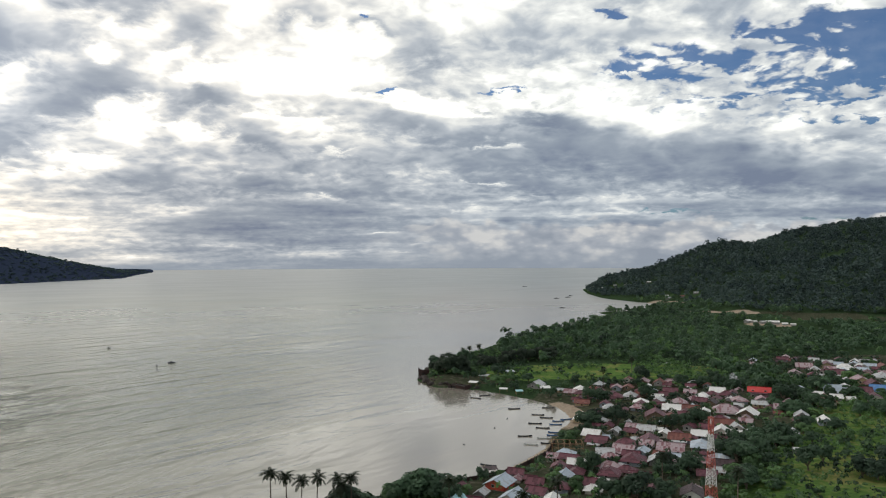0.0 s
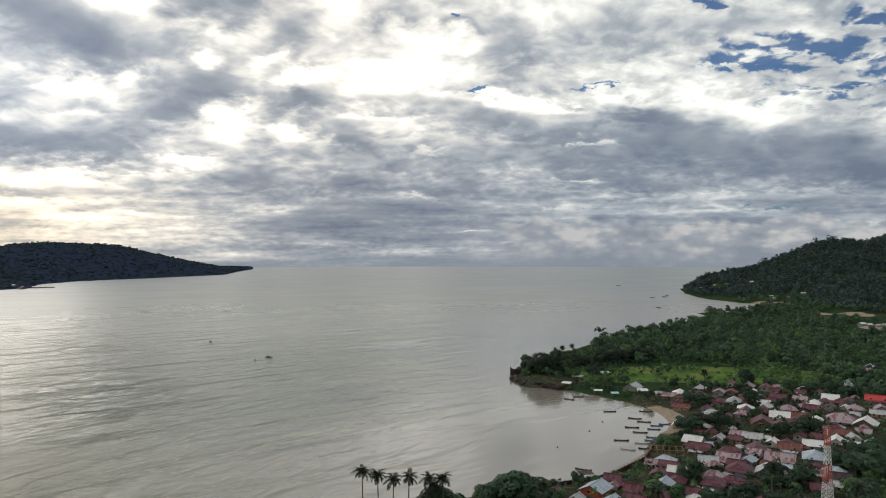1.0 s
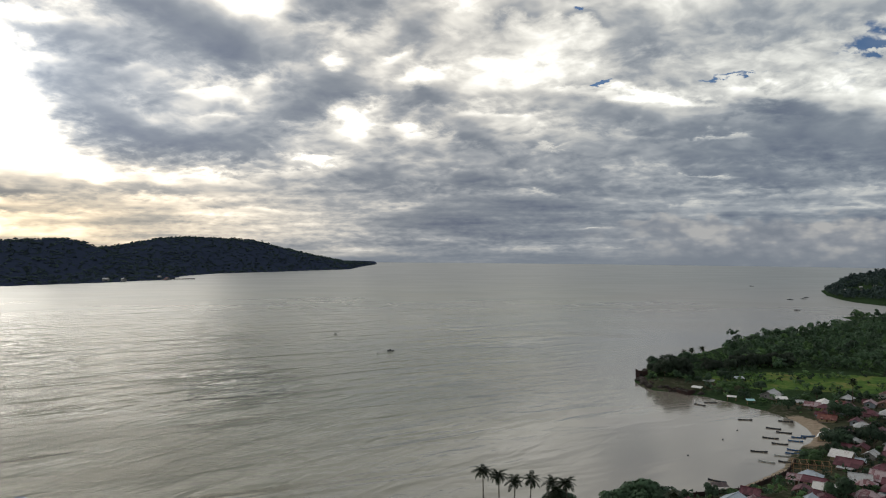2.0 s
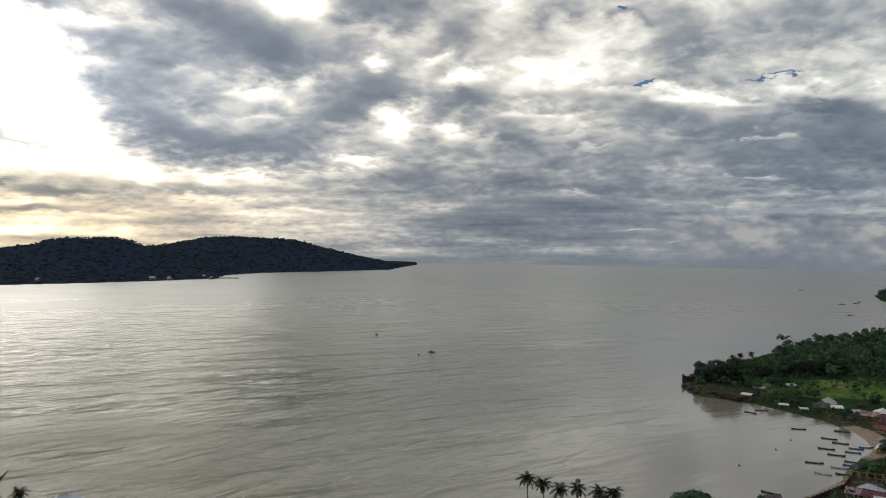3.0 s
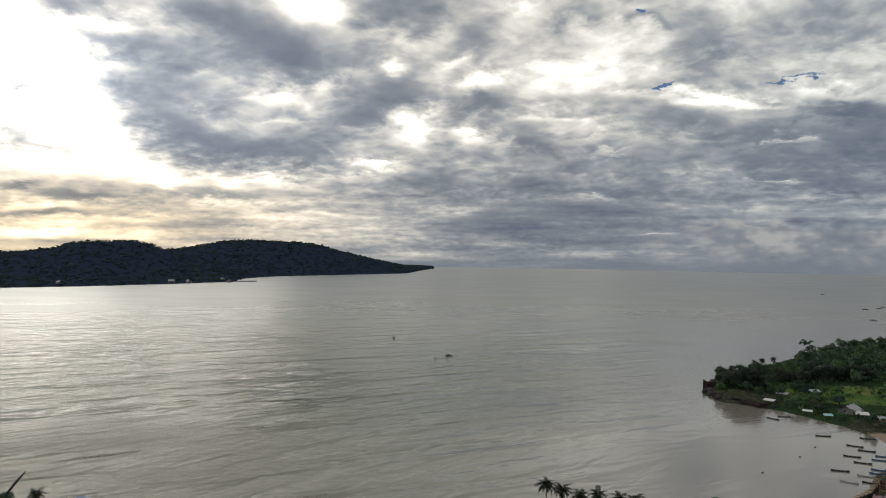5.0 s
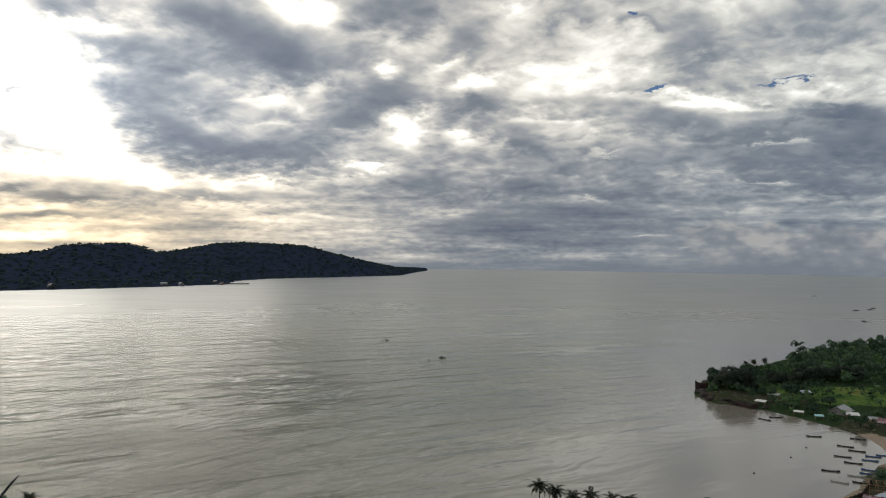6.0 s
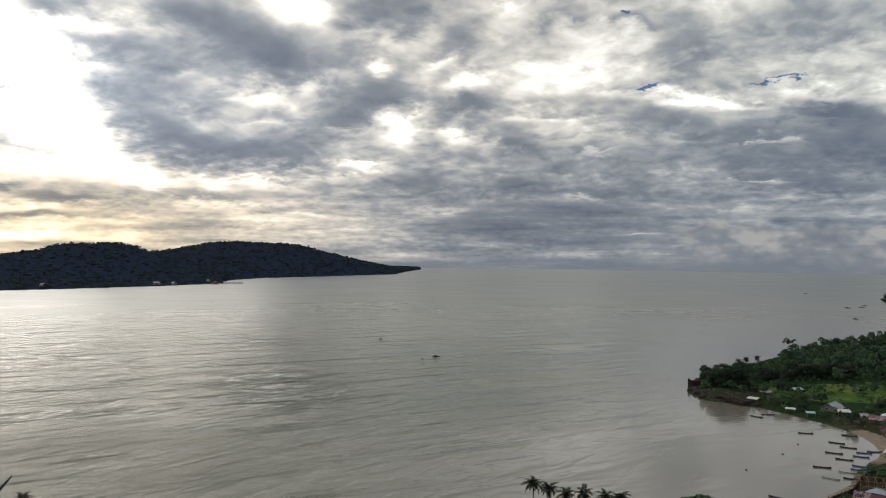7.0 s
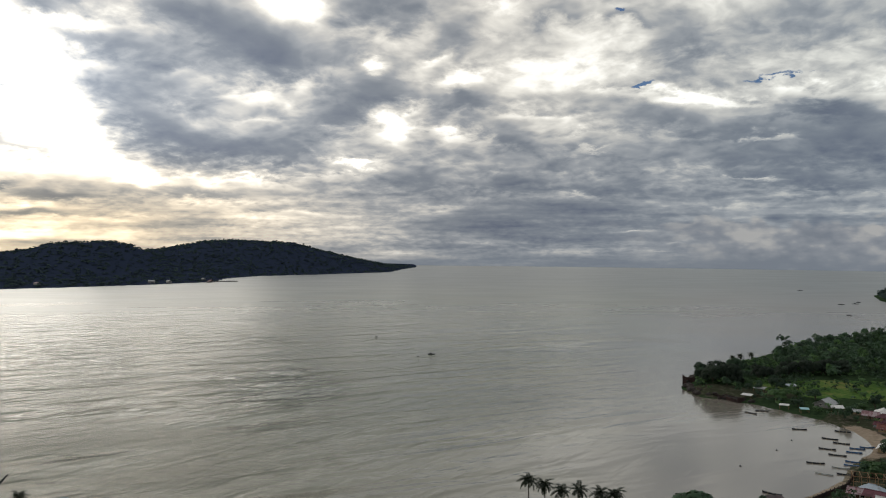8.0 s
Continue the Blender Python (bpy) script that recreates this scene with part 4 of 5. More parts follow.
# ------------------------------------------------------------------ trees
def leaf_cloud(rs, lobes_, count, size, flat=0.35):
    """Small bent leaf sprays over a set of lobes (centre, radii): arrays of vertices and quads."""
    lob = np.array(lobes_, float)
    area = lob[:, 3] * lob[:, 4] + lob[:, 3] * lob[:, 5] + lob[:, 4] * lob[:, 5]
    pick = rs.choice(len(lob), count, p=area / area.sum())
    n = rs.normal(size=(count, 3))
    n /= np.linalg.norm(n, axis=1)[:, None]
    n[:, 2] = np.where(n[:, 2] < -0.35, -n[:, 2], n[:, 2])
    c = lob[pick, :3] + n * lob[pick, 3:] * rs.uniform(0.72, 1.1, count)[:, None]
    n = n * 1.0 + rs.normal(size=(count, 3)) * 0.2 + np.array([0, 0, flat])
    n /= np.linalg.norm(n, axis=1)[:, None]
    u = np.cross(n, rs.normal(size=(count, 3)))
    u /= np.linalg.norm(u, axis=1)[:, None]
    v = np.cross(n, u)
    s = size * rs.uniform(0.6, 1.35, count)[:, None]
    q = rs.uniform(0.55, 1.0, count)[:, None]
    droop = n * s * 0.22
    p = np.stack([c - u * s + droop * -1, c - v * s * q * 0.7, c + u * s - droop, c + v * s * q * 0.7 + droop * 0.4], 1)
    return p.reshape(-1, 3), np.arange(count * 4).reshape(-1, 4)


def crown_lobes(rs, radius, height, n, lift):
    rows = []
    for i in range(n):
        a, k = rs.uniform(0, math.tau), radius * rs.uniform(0.1, 0.68) ** 0.8
        r = radius * rs.uniform(0.34, 0.56)
        rows.append((k * math.cos(a), k * math.sin(a), lift + height * rs.uniform(0.25, 0.8) - 0.25 * k, r, r, r * rs.uniform(0.55, 0.85) * height / radius * 0.75))
    return rows


def fast_mesh(name, verts, quads, mat, smooth_shade=False):
    me = bpy.data.meshes.new(name)
    me.vertices.add(len(verts)), me.loops.add(quads.size), me.polygons.add(len(quads))
    me.vertices.foreach_set("co", np.asarray(verts, np.float32).ravel())
    me.loops.foreach_set("vertex_index", quads.ravel().astype(np.int32))
    me.polygons.foreach_set("loop_start", np.arange(0, quads.size, quads.shape[1], dtype=np.int32))
    me.update(calc_edges=True)
    me.materials.append(mat)
    return me


def tree_model(seed, radius, height, lift, n_lobes, count, size, mat):
    """Trunk with limbs, and a crown of leaf sprays."""
    rs = np.random.RandomState(seed)
    rows = crown_lobes(rs, radius, height, n_lobes, lift)
    v, q = leaf_cloud(rs, rows, count, size)
    crown = fast_mesh("crown", v, q, mat)
    crown.attributes.new("tone", "FLOAT_COLOR", "POINT").data.foreach_set("color", np.full(len(v) * 4, 0.32, np.float32))
    bm = bmesh.new()
    fork = Vector((rs.uniform(-0.3, 0.3), rs.uniform(-0.3, 0.3), lift * 0.75))
    beam(bm, (0, 0, -0.6), fork, 0.05 * radius + 0.14, 7, 0.7)
    for row in rows[:6]:
        beam(bm, fork - Vector((0, 0, 0.2)), (row[0] * 0.9, row[1] * 0.9, row[2]), 0.03 * radius + 0.05, 5, 0.35)
    trunk = bpy.data.meshes.new("trunk")
    bm.to_mesh(trunk), bm.free()
    trunk.materials.append(BARK)
    return trunk, crown


TREE_MODELS = [
    (tree_model(1, 4.2, 5.8, 1.6, 11, 1250, 0.50, LEAF), "broad dark green tree with a rounded, uneven crown"),
    (tree_model(2, 5.0, 5.4, 1.9, 13, 1450, 0.54, LEAF), "spreading dark green tree with a wide, gappy crown"),
    (tree_model(3, 3.2, 6.8, 1.2, 10, 1000, 0.46, LEAF), "tall narrow green tree with dense foliage"),
    (tree_model(4, 3.6, 4.4, 1.0, 9, 950, 0.46, LEAF_LIGHT), "light green fruit tree with a low, loose crown"),
    (tree_model(5, 2.4, 2.6, 0.5, 6, 560, 0.40, LEAF_LIGHT), "low bright green shrub with ragged leaves"),
    (tree_model(6, 2.6, 3.0, 0.6, 6, 600, 0.42, LEAF), "low dark green bush with dense leaves"),
    (tree_model(7, 4.6, 7.4, 2.2, 12, 1350, 0.52, LEAF), "tall dark green shade tree with several leafy lobes"),
    # the next two carry their backlit shade in the leaf colour
    (tree_model(8, 5.2, 7.6, 1.4, 16, 2100, 0.52, LEAF_BACKLIT), "dense domed tree on the rocky cape, backlit shade in its leaf colour"),
    (tree_model(9, 4.2, 8.6, 1.2, 13, 1700, 0.5, LEAF_BACKLIT), "tall tree with a dense crown on the cape, backlit shade in its leaf colour"),
]


def plant_tree(kind, x, y, scale, turn):
    (trunk, crown), label = TREE_MODELS[kind]
    name = "bush" if kind in (4, 5) else "tree"
    tree = thing(name, pose(x, y, ground_z(x, y), 0, 0, turn) @ Matrix.Scale(scale, 4), label, name, "trees round the village")
    part_mesh("trunk", trunk, tree)
    part_mesh("crown", crown, tree)
    TAKEN.append((x, y, 1.2 * scale))
    return tree


def clear_of(x, y, room):
    return all((x - a) ** 2 + (y - b) ** 2 > (r + room) ** 2 for a, b, r in TAKEN)


# place, spread, number of trees, the mix of kinds
GROVES = [
    (76, 370, 10, 7), (54, 338, 3, 2), (80, 475, 3, 1), (139, 454, 4, 1), (3, 552, 9, 4), (20, 590, 9, 3), (34, 548, 5, 2), (79, 561, 2, 1), (-10, 256, 7, 7), (57, 291, 5, 3),
    (42, 268, 5, 3), (119, 311, 8, 9), (139, 329, 11, 11), (108, 272, 10, 10), (68, 262, 11, 9), (112, 363, 8, 5), (86, 287, 7, 4), (184, 402, 16, 14), (54, 441, 8, 5),
]
GROVES_INLAND = [
    (168, 339, 13, 4), (152, 286, 13, 7), (221, 387, 12, 6), (-32, 236, 6, 5), (129, 480, 11, 4), (161, 473, 12, 7), (202, 505, 18, 12), (88, 428, 5, 3), (130, 300, 12, 6),
    (220, 430, 22, 12), (245, 470, 18, 8), (190, 455, 14, 8), (30, 515, 14, 5), (40, 490, 12, 5), (185, 250, 25, 8), (240, 300, 24, 5), (310, 450, 22, 8), (120, 430, 10, 4),
]
for cx, cy, r, n in GROVES + GROVES_INLAND:
    made = 0
    for attempt in range(n * 14):
        if made == n:
            break
        a, k = rng.uniform(0, math.tau), math.sqrt(rng.random()) * r
        x, y = cx + k * math.cos(a) * 1.3, cy + k * math.sin(a)
        kind = rng.choice((0, 1, 2, 0, 6, 3, 5))
        scale = rng.uniform(0.75, 1.2)
        if clear_of(x, y, 1.3 * scale) and ground_z(x, y) > 0.9:
            plant_tree(kind, x, y, scale, rng.uniform(0, 360))
            made += 1
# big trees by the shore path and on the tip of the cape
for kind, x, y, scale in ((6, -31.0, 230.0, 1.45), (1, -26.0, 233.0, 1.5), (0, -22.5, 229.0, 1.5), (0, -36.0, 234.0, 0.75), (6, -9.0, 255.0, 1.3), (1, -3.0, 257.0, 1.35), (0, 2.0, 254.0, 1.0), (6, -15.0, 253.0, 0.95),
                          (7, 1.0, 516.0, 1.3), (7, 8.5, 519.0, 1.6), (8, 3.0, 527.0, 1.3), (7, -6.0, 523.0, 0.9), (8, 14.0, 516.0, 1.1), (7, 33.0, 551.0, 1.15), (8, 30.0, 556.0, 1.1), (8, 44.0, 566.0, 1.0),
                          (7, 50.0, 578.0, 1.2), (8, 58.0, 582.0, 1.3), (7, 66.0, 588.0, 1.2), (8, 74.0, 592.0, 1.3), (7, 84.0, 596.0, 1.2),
                          (0, -207.0, 186.5, 0.95), (6, -211.5, 188.5, 0.8), (3, 7.0, 259.0, 0.9), (2, 14.5, 279.5, 0.8), (3, 21.0, 281.5, 0.65), (0, 54.0, 337.0, 0.85)):
    plant_tree(kind, x, y, scale, rng.uniform(0, 360))
# single trees between the houses and over the fields
made = 0
for attempt in range(2600):
    if made == 120:
        break
    x, y = rng.uniform(-20, 330), rng.uniform(245, 640)
    if x / y > 0.64 or x / y < -0.1:
        continue
    near_house = any((x - a) ** 2 + (y - b) ** 2 < 400 for a, b, r in TAKEN[:HOUSES + 1])
    field = float(spread(MEADOW, np.array([x]), np.array([y]))[0])
    if rng.random() > (0.9 if near_house else 0.6 - 0.42 * field):
        continue
    kind = rng.choice((4, 5, 3, 4, 5)) if field > 0.3 else rng.choice((3, 4, 0, 5, 2))
    scale = rng.uniform(0.6, 1.0)
    if clear_of(x, y, 1.0) and ground_z(x, y) > 1.4:
        plant_tree(kind, x, y, scale, rng.uniform(0, 360))
        made += 1


# ------------------------------------------------------------------ coconut palms
def frond_mesh(rs, length):
    """One feathered leaf: a drooping rib with leaflets on both sides."""
    verts, quads = [], []
    n = 15
    for i in range(n):
        t0, t1 = i / n, (i + 0.8) / n

        def rib(t):
            return Vector((0, length * (t - 0.16 * t * t), length * (0.42 * t - 0.78 * t * t)))
        for side in (-1, 1):
            w = length * 0.33 * (0.35 + 1.2 * t0 - 1.35 * t0 * t0) * rs.uniform(0.8, 1.1)
            hang = -w * rs.uniform(0.35, 0.7)
            a, b = rib(t0), rib(t1)
            c = b + Vector((side * w, w * 0.45, hang))
            d = a + Vector((side * w * 0.92, w * 0.4, hang))
            k = len(verts)
            verts += [tuple(a), tuple(b), tuple(c), tuple(d)]
            quads.append((k, k + 1, k + 2, k + 3))
    return fast_mesh("frond", np.array(verts), np.array(quads), PALM_LEAF)


rs = np.random.RandomState(5)
FRONDS = [frond_mesh(rs, l) for l in (3.4, 3.8, 3.1)]


def make_palm(x, y, height, lean, heading, label):
    palm = thing("coconut_palm", pose(x, y, ground_z(x, y) - 0.1, 0, 0, heading), label, "palm tree", "coconut palms by the shore")
    bm = bmesh.new()
    steps, prev = 9, None
    for i in range(steps + 1):
        t = i / steps
        c = Vector((lean * height * t * t, 0, height * t))
        r = 0.24 - 0.1 * t + 0.1 * max(0, 0.12 - t) * 8
        ring = [bm.verts.new(c + Vector((r * math.cos(j * math.tau / 7), r * math.sin(j * math.tau / 7), 0))) for j in range(7)]
        if prev:
            for j in range(7):
                bm.faces.new((prev[j], prev[(j + 1) % 7], ring[(j + 1) % 7], ring[j]))
        prev = ring
    bm.faces.new(prev)
    part("trunk", bm, BARK, palm)
    tip = Vector((lean * height, 0, height))
    count = rng.randint(21, 26)
    for i in range(count):
        a = i * 2.399 + rng.uniform(-0.2, 0.2)
        rise = 52 - 95 * i / count + rng.uniform(-8, 8)
        f = part_mesh("frond", rng.choice(FRONDS), palm)
        s = rng.uniform(0.82, 1.1)
        f.matrix_basis = Matrix.Translation(tip) @ Matrix.Rotation(a, 4, "Z") @ Matrix.Rotation(radians(rise), 4, "X") @ Matrix.Scale(s, 4)
    bm = bmesh.new()
    for i in range(5):
        m = Matrix.Translation(tip + Vector((0.28 * math.cos(i * 1.3), 0.28 * math.sin(i * 1.3), -0.3)))
        bmesh.ops.create_icosphere(bm, subdivisions=1, radius=0.17, matrix=m)
    part("coconuts", bm, DOOR_WOOD, palm, "bunch of brown coconuts")


TALL = "tall coconut palm with a ragged dark crown"
SHORT = "short coconut palm with drooping fronds among houses"
for x, y, h, words in ((-51.1, 224.4, 19, TALL), (-47.2, 227.8, 17, TALL), (-43.2, 229.9, 15, TALL), (-38.2, 227.7, 16.5, TALL), (-32.8, 232.7, 14.5, TALL), (-27.3, 226.1, 17, TALL),
                       (-30.0, 224.0, 15, TALL), (1.7, 246.6, 10, SHORT), (78.3, 272.0, 11, SHORT), (96.8, 250.0, 11, SHORT), (24.4, 231.0, 10, SHORT), (36.5, 243.8, 10, SHORT), (99, 470, 12, SHORT), (128, 515, 11, SHORT),
                       (-200.6, 191.2, 7.2, SHORT), (16, 628, 6.0, SHORT), (22, 636, 6.5, SHORT), (30, 645, 6.5, SHORT)):
    make_palm(x, y, h, rng.uniform(0.01, 0.035), rng.uniform(0, 360), words)
    TAKEN.append((x, y, 0.8))


# ------------------------------------------------------------------ woods too far off to count
def woods(name, xs, ys, template_count, quads_each, radius, size, mat, label, seed, height=1.0, flat=0.35, sunk=0.0):
    rs = np.random.RandomState(seed)
    temps = []
    for i in range(template_count):
        rows = crown_lobes(rs, radius, radius * 1.5 * height, 5, radius * 0.35)
        temps.append(leaf_cloud(rs, rows, quads_each, size, flat)[0])
    temps = np.array(temps)
    n = len(xs)
    zs = terrain(xs, ys)
    pick, turn = rs.randint(0, template_count, n), rs.uniform(0, math.tau, n)
    scale = rs.uniform(0.6, 1.25, n) * (1 + 0.35 * (rs.random_sample(n) > 0.93))
    v = temps[pick] * scale[:, None, None]
    c, s = np.cos(turn)[:, None], np.sin(turn)[:, None]
    out = np.stack([v[..., 0] * c - v[..., 1] * s + xs[:, None], v[..., 0] * s + v[..., 1] * c + ys[:, None], v[..., 2] * (0.8 + 0.5 * rs.random_sample(n))[:, None] + zs[:, None] - sunk], -1)
    quads = np.arange(out.shape[0] * out.shape[1]).reshape(-1, 4)
    me = fast_mesh(name, out.reshape(-1, 3), quads, mat)
    tone = np.repeat(np.stack([rs.random_sample(n)] * 3 + [np.ones(n)], 1), out.shape[1], 0)
    me.attributes.new("tone", "FLOAT_COLOR", "POINT").data.foreach_set("color", tone.astype(np.float32).ravel())
    return tagged(new(name, me), label, "forest", kind="stuff")


def scatter(n, az0, az1, r0, r1, seed, keep):
    rs = np.random.RandomState(seed)
    a = np.radians(rs.uniform(az0, az1, n))
    r = np.sqrt(rs.uniform(r0 * r0, r1 * r1, n))
    x, y = r * np.sin(a), r * np.cos(a)
    k = keep(x, y, r, np.degrees(a), rs)
    return x[k], y[k]


HOUSES_AT = np.array([t for t in TAKEN[:HOUSES + 1]])


def lowland(x, y, r, a, rs):
    d = inland(x, y)
    free = np.ones(len(x), bool)
    for hx, hy, hr in HOUSES_AT:
        free &= np.hypot(x - hx, y - hy) > hr + 3
    m, v = spread(MEADOW, x, y), spread(VILLAGE, x, y)
    pond = np.hypot((x - 366) / 44, (y - 828) / 92) < 1
    flats = (np.abs((y - 1062) + (x - 347) * 1.06) / 1.46 < 62) & (x < 440) | (np.hypot((x - 478) / 72, (y - 918) / 80) < 1)
    pond |= (np.hypot((x - 372) / 55, (y - 1280) / 70) < 1) & (d < 36)
    foot = np.interp(a, HILL_AZ, HILL_FOOT)
    thick = fbm(x, y, 60.0, 3, 9.0)
    return (d > 5) & free & (m < 0.35) & (v < 0.3) & (y > 380) & ((x > 140) | (y > 566 + 0.1 * x)) & ((a > 4.3) | (y > 770)) & ~pond & ~(flats & (x > 350)) & (r < foot + 60) & ((y > 640) | (rs.random_sample(len(x)) < 0.6)) & (thick > -0.62)


HILL_HOUSES = [(351, 1662, 10, "white"), (372, 1640, 9, "zinc"), (392, 1622, 9, "white"), (432, 1590, 13, "white"), (366, 1600, 8, "pink"), (400, 1345, 13, "zinc"), (420, 1330, 11, "brick"), (440, 1318, 12, "zinc"), (405, 1370, 9, "white")]


def hillside(x, y, r, a, rs):
    open_ground = np.zeros(len(x), bool)
    for hx, hy, hw, roof in HILL_HOUSES:
        open_ground |= np.hypot((x - hx + 4) / 14, (y - hy + 20) / 27) < 1
    scar = (np.hypot((x - 735) / 34, (y - 1425) / 40) < 1) & (rs.random_sample(len(x)) < 0.85)
    return (inland(x, y) > 4) & (r > np.interp(a, HILL_AZ, HILL_FOOT) + 40) & (r < np.interp(a, HILL_AZ, HILL_RIDGE) + 130) & ~scar & ~open_ground


def overseas(x, y, r, a, rs):
    return (terrain(x, y) > 1.2) & (r < 3950 + 300 * (a > -24))


x, y = scatter(9500, 0.0, 36.0, 380.0, 1420.0, 31, lowland)
half = np.arange(len(x)) % 4 == 0
woods("lowland_forest", x[~half], y[~half], 9, 118, 4.4, 0.86, LEAF, "dense dark green lowland forest of mixed broadleaf trees", 41)
woods("pale_thicket", x[half], y[half], 7, 105, 3.8, 0.8, LEAF_LIGHT, "lighter green young trees between the dark forest crowns", 42)
def undergrowth(x, y, r, a, rs):
    free = np.ones(len(x), bool)
    for hx, hy, hr in HOUSES_AT:
        free &= np.hypot(x - hx, y - hy) > hr + 0.4
    m, v = spread(MEADOW, x, y), spread(VILLAGE, x, y)
    patch = fbm(x, y, 26.0, 3, 4.0)
    beach = np.hypot((x - 66) / 14, (y - 405) / 30) < 1
    frame_site = np.hypot(x - 53, y - 326) < 11
    return (inland(x, y) > 4.5) & free & ~beach & ~frame_site & (rs.random_sample(len(x)) < np.where((x < 140) & (y > 455) & (y < 590), np.where(patch > np.where(x < 60, -0.05, 0.2), 0.75, np.where(x < 60, 0.22, 0.1)), np.where(m > 0.4, np.where(patch > -0.2, 0.85, 0.4), np.where(v > 0.4, 0.55, 0.95))))


x, y = scatter(12500, -8.0, 34.0, 240.0, 660.0, 35, undergrowth)
kind = fbm(x, y, 40.0, 2, 2.0) + 0.35 * spread(MEADOW, x, y) - 0.35 * spread(VILLAGE, x, y) + np.random.RandomState(3).normal(size=len(x)) * 0.25
woods("light_undergrowth", x[kind > 0], y[kind > 0], 9, 30, 1.6, 0.5, LEAF_LIGHT, "ragged light green shrubs, banana clumps and tall grass", 45, 1.1)
woods("dark_undergrowth", x[kind <= 0], y[kind <= 0], 9, 30, 1.7, 0.52, LEAF, "dense dark green shrubs between trees and houses", 46, 1.1)
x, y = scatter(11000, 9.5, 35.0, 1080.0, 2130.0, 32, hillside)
woods("hill_forest", x, y, 8, 36, 5.2, 1.6, LEAF_HILL_HAZED, "unbroken forest over the steep coastal hill, with bluish haze in its colour", 43, 1.0, 0.7)
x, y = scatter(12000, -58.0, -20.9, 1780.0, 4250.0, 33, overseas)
woods("island_forest", x, y, 8, 16, 7.0, 3.0, LEAF_ISLE_HAZED, "forest covering the far island, with navy distance haze in its colour", 44, 0.55, 2.2, 3.2)

# ------------------------------------------------------------------ telecom tower
def make_tower(x, y):
    base = ground_z(x, y)
    tall, foot, head = 31.0 - base, 1.5, 0.6
    tower = thing("telecom_tower", pose(x, y, base, 0, 0, 12), "slender lattice telecom tower painted in red and white bands", "tower")

    def half(z):
        return foot + (head - foot) * min(1.0, z / (tall * 0.78))
    bands, bays = 5, 20
    for b in range(bands):
        mat = TOWER_WHITE if b % 2 else TOWER_RED
        z0, z1 = tall * b / bands, tall * (b + 1) / bands
        bm = bmesh.new()
        for sx, sy in ((-1, -1), (1, -1), (1, 1), (-1, 1)):
            beam(bm, (sx * half(z0), sy * half(z0), z0), (sx * half(z1), sy * half(z1), z1), 0.12)
        n = bays // bands
        for i in range(n):
            a, c = z0 + (z1 - z0) * i / n, z0 + (z1 - z0) * (i + 1) / n
            ha, hc = half(a), half(c)
            for k in range(4):
                p, q = ((-1, -1), (1, -1), (1, 1), (-1, 1))[k], ((1, -1), (1, 1), (-1, 1), (-1, -1))[k]
                beam(bm, (p[0] * ha, p[1] * ha, a), (q[0] * hc, q[1] * hc, c), 0.055)
                beam(bm, (q[0] * ha, q[1] * ha, a), (p[0] * hc, p[1] * hc, c), 0.055)
                beam(bm, (p[0] * hc, p[1] * hc, c), (q[0] * hc, q[1] * hc, c), 0.06)
        part("lattice_section", bm, mat, tower, "red painted steel lattice" if mat is TOWER_RED else "white painted steel lattice")
    for k in range(3):
        bm = bmesh.new()
        a = k * math.tau / 3
        beam(bm, (0.9 * math.cos(a), 0.9 * math.sin(a), tall - 2.2), (0.9 * math.cos(a), 0.9 * math.sin(a), tall - 0.4), 0.17, 6)
        beam(bm, (0.5 * math.cos(a), 0.5 * math.sin(a), tall - 1.3), (0.9 * math.cos(a), 0.9 * math.sin(a), tall - 1.3), 0.05, 4)
        part("antenna", bm, TOWER_WHITE, tower, "white panel antenna")
    bm = bmesh.new()
    beam(bm, (0, 0, tall), (0, 0, tall + 2.2), 0.04, 5, 0.5)
    part("lightning_rod", bm, TOWER_WHITE, tower)


make_tower(88.6, 251.5)


# ------------------------------------------------------------------ boats
def hull_mesh(bm, length, beam_w, depth, sheer):
    """A narrow dugout with raised ends, hollow inside."""
    n = 10
    rings = []
    for i in range(n + 1):
        t = i / n * 2 - 1
        w = beam_w / 2 * (1 - abs(t) ** 2.6) + 0.03
        keel = 0.02 + sheer * 0.7 * abs(t) ** 3
        top = depth + sheer * abs(t) ** 2.4
        x = t * length / 2
        rings.append([bm.verts.new(p) for p in ((x, -w, top), (x, -w * 0.75, keel + 0.2 * depth), (x, 0, keel), (x, w * 0.75, keel + 0.2 * depth), (x, w, top),
                                                (x, w * 0.78, top), (x, 0, max(keel + 0.16, depth * 0.45)), (x, -w * 0.78, top))])
    for a, b in zip(rings, rings[1:]):
        for j in range(8):
            k = (j + 1) % 8
            bm.faces.new((a[j], a[k], b[k], b[j]))
    bm.faces.new(rings[0]), bm.faces.new(rings[-1][::-1])


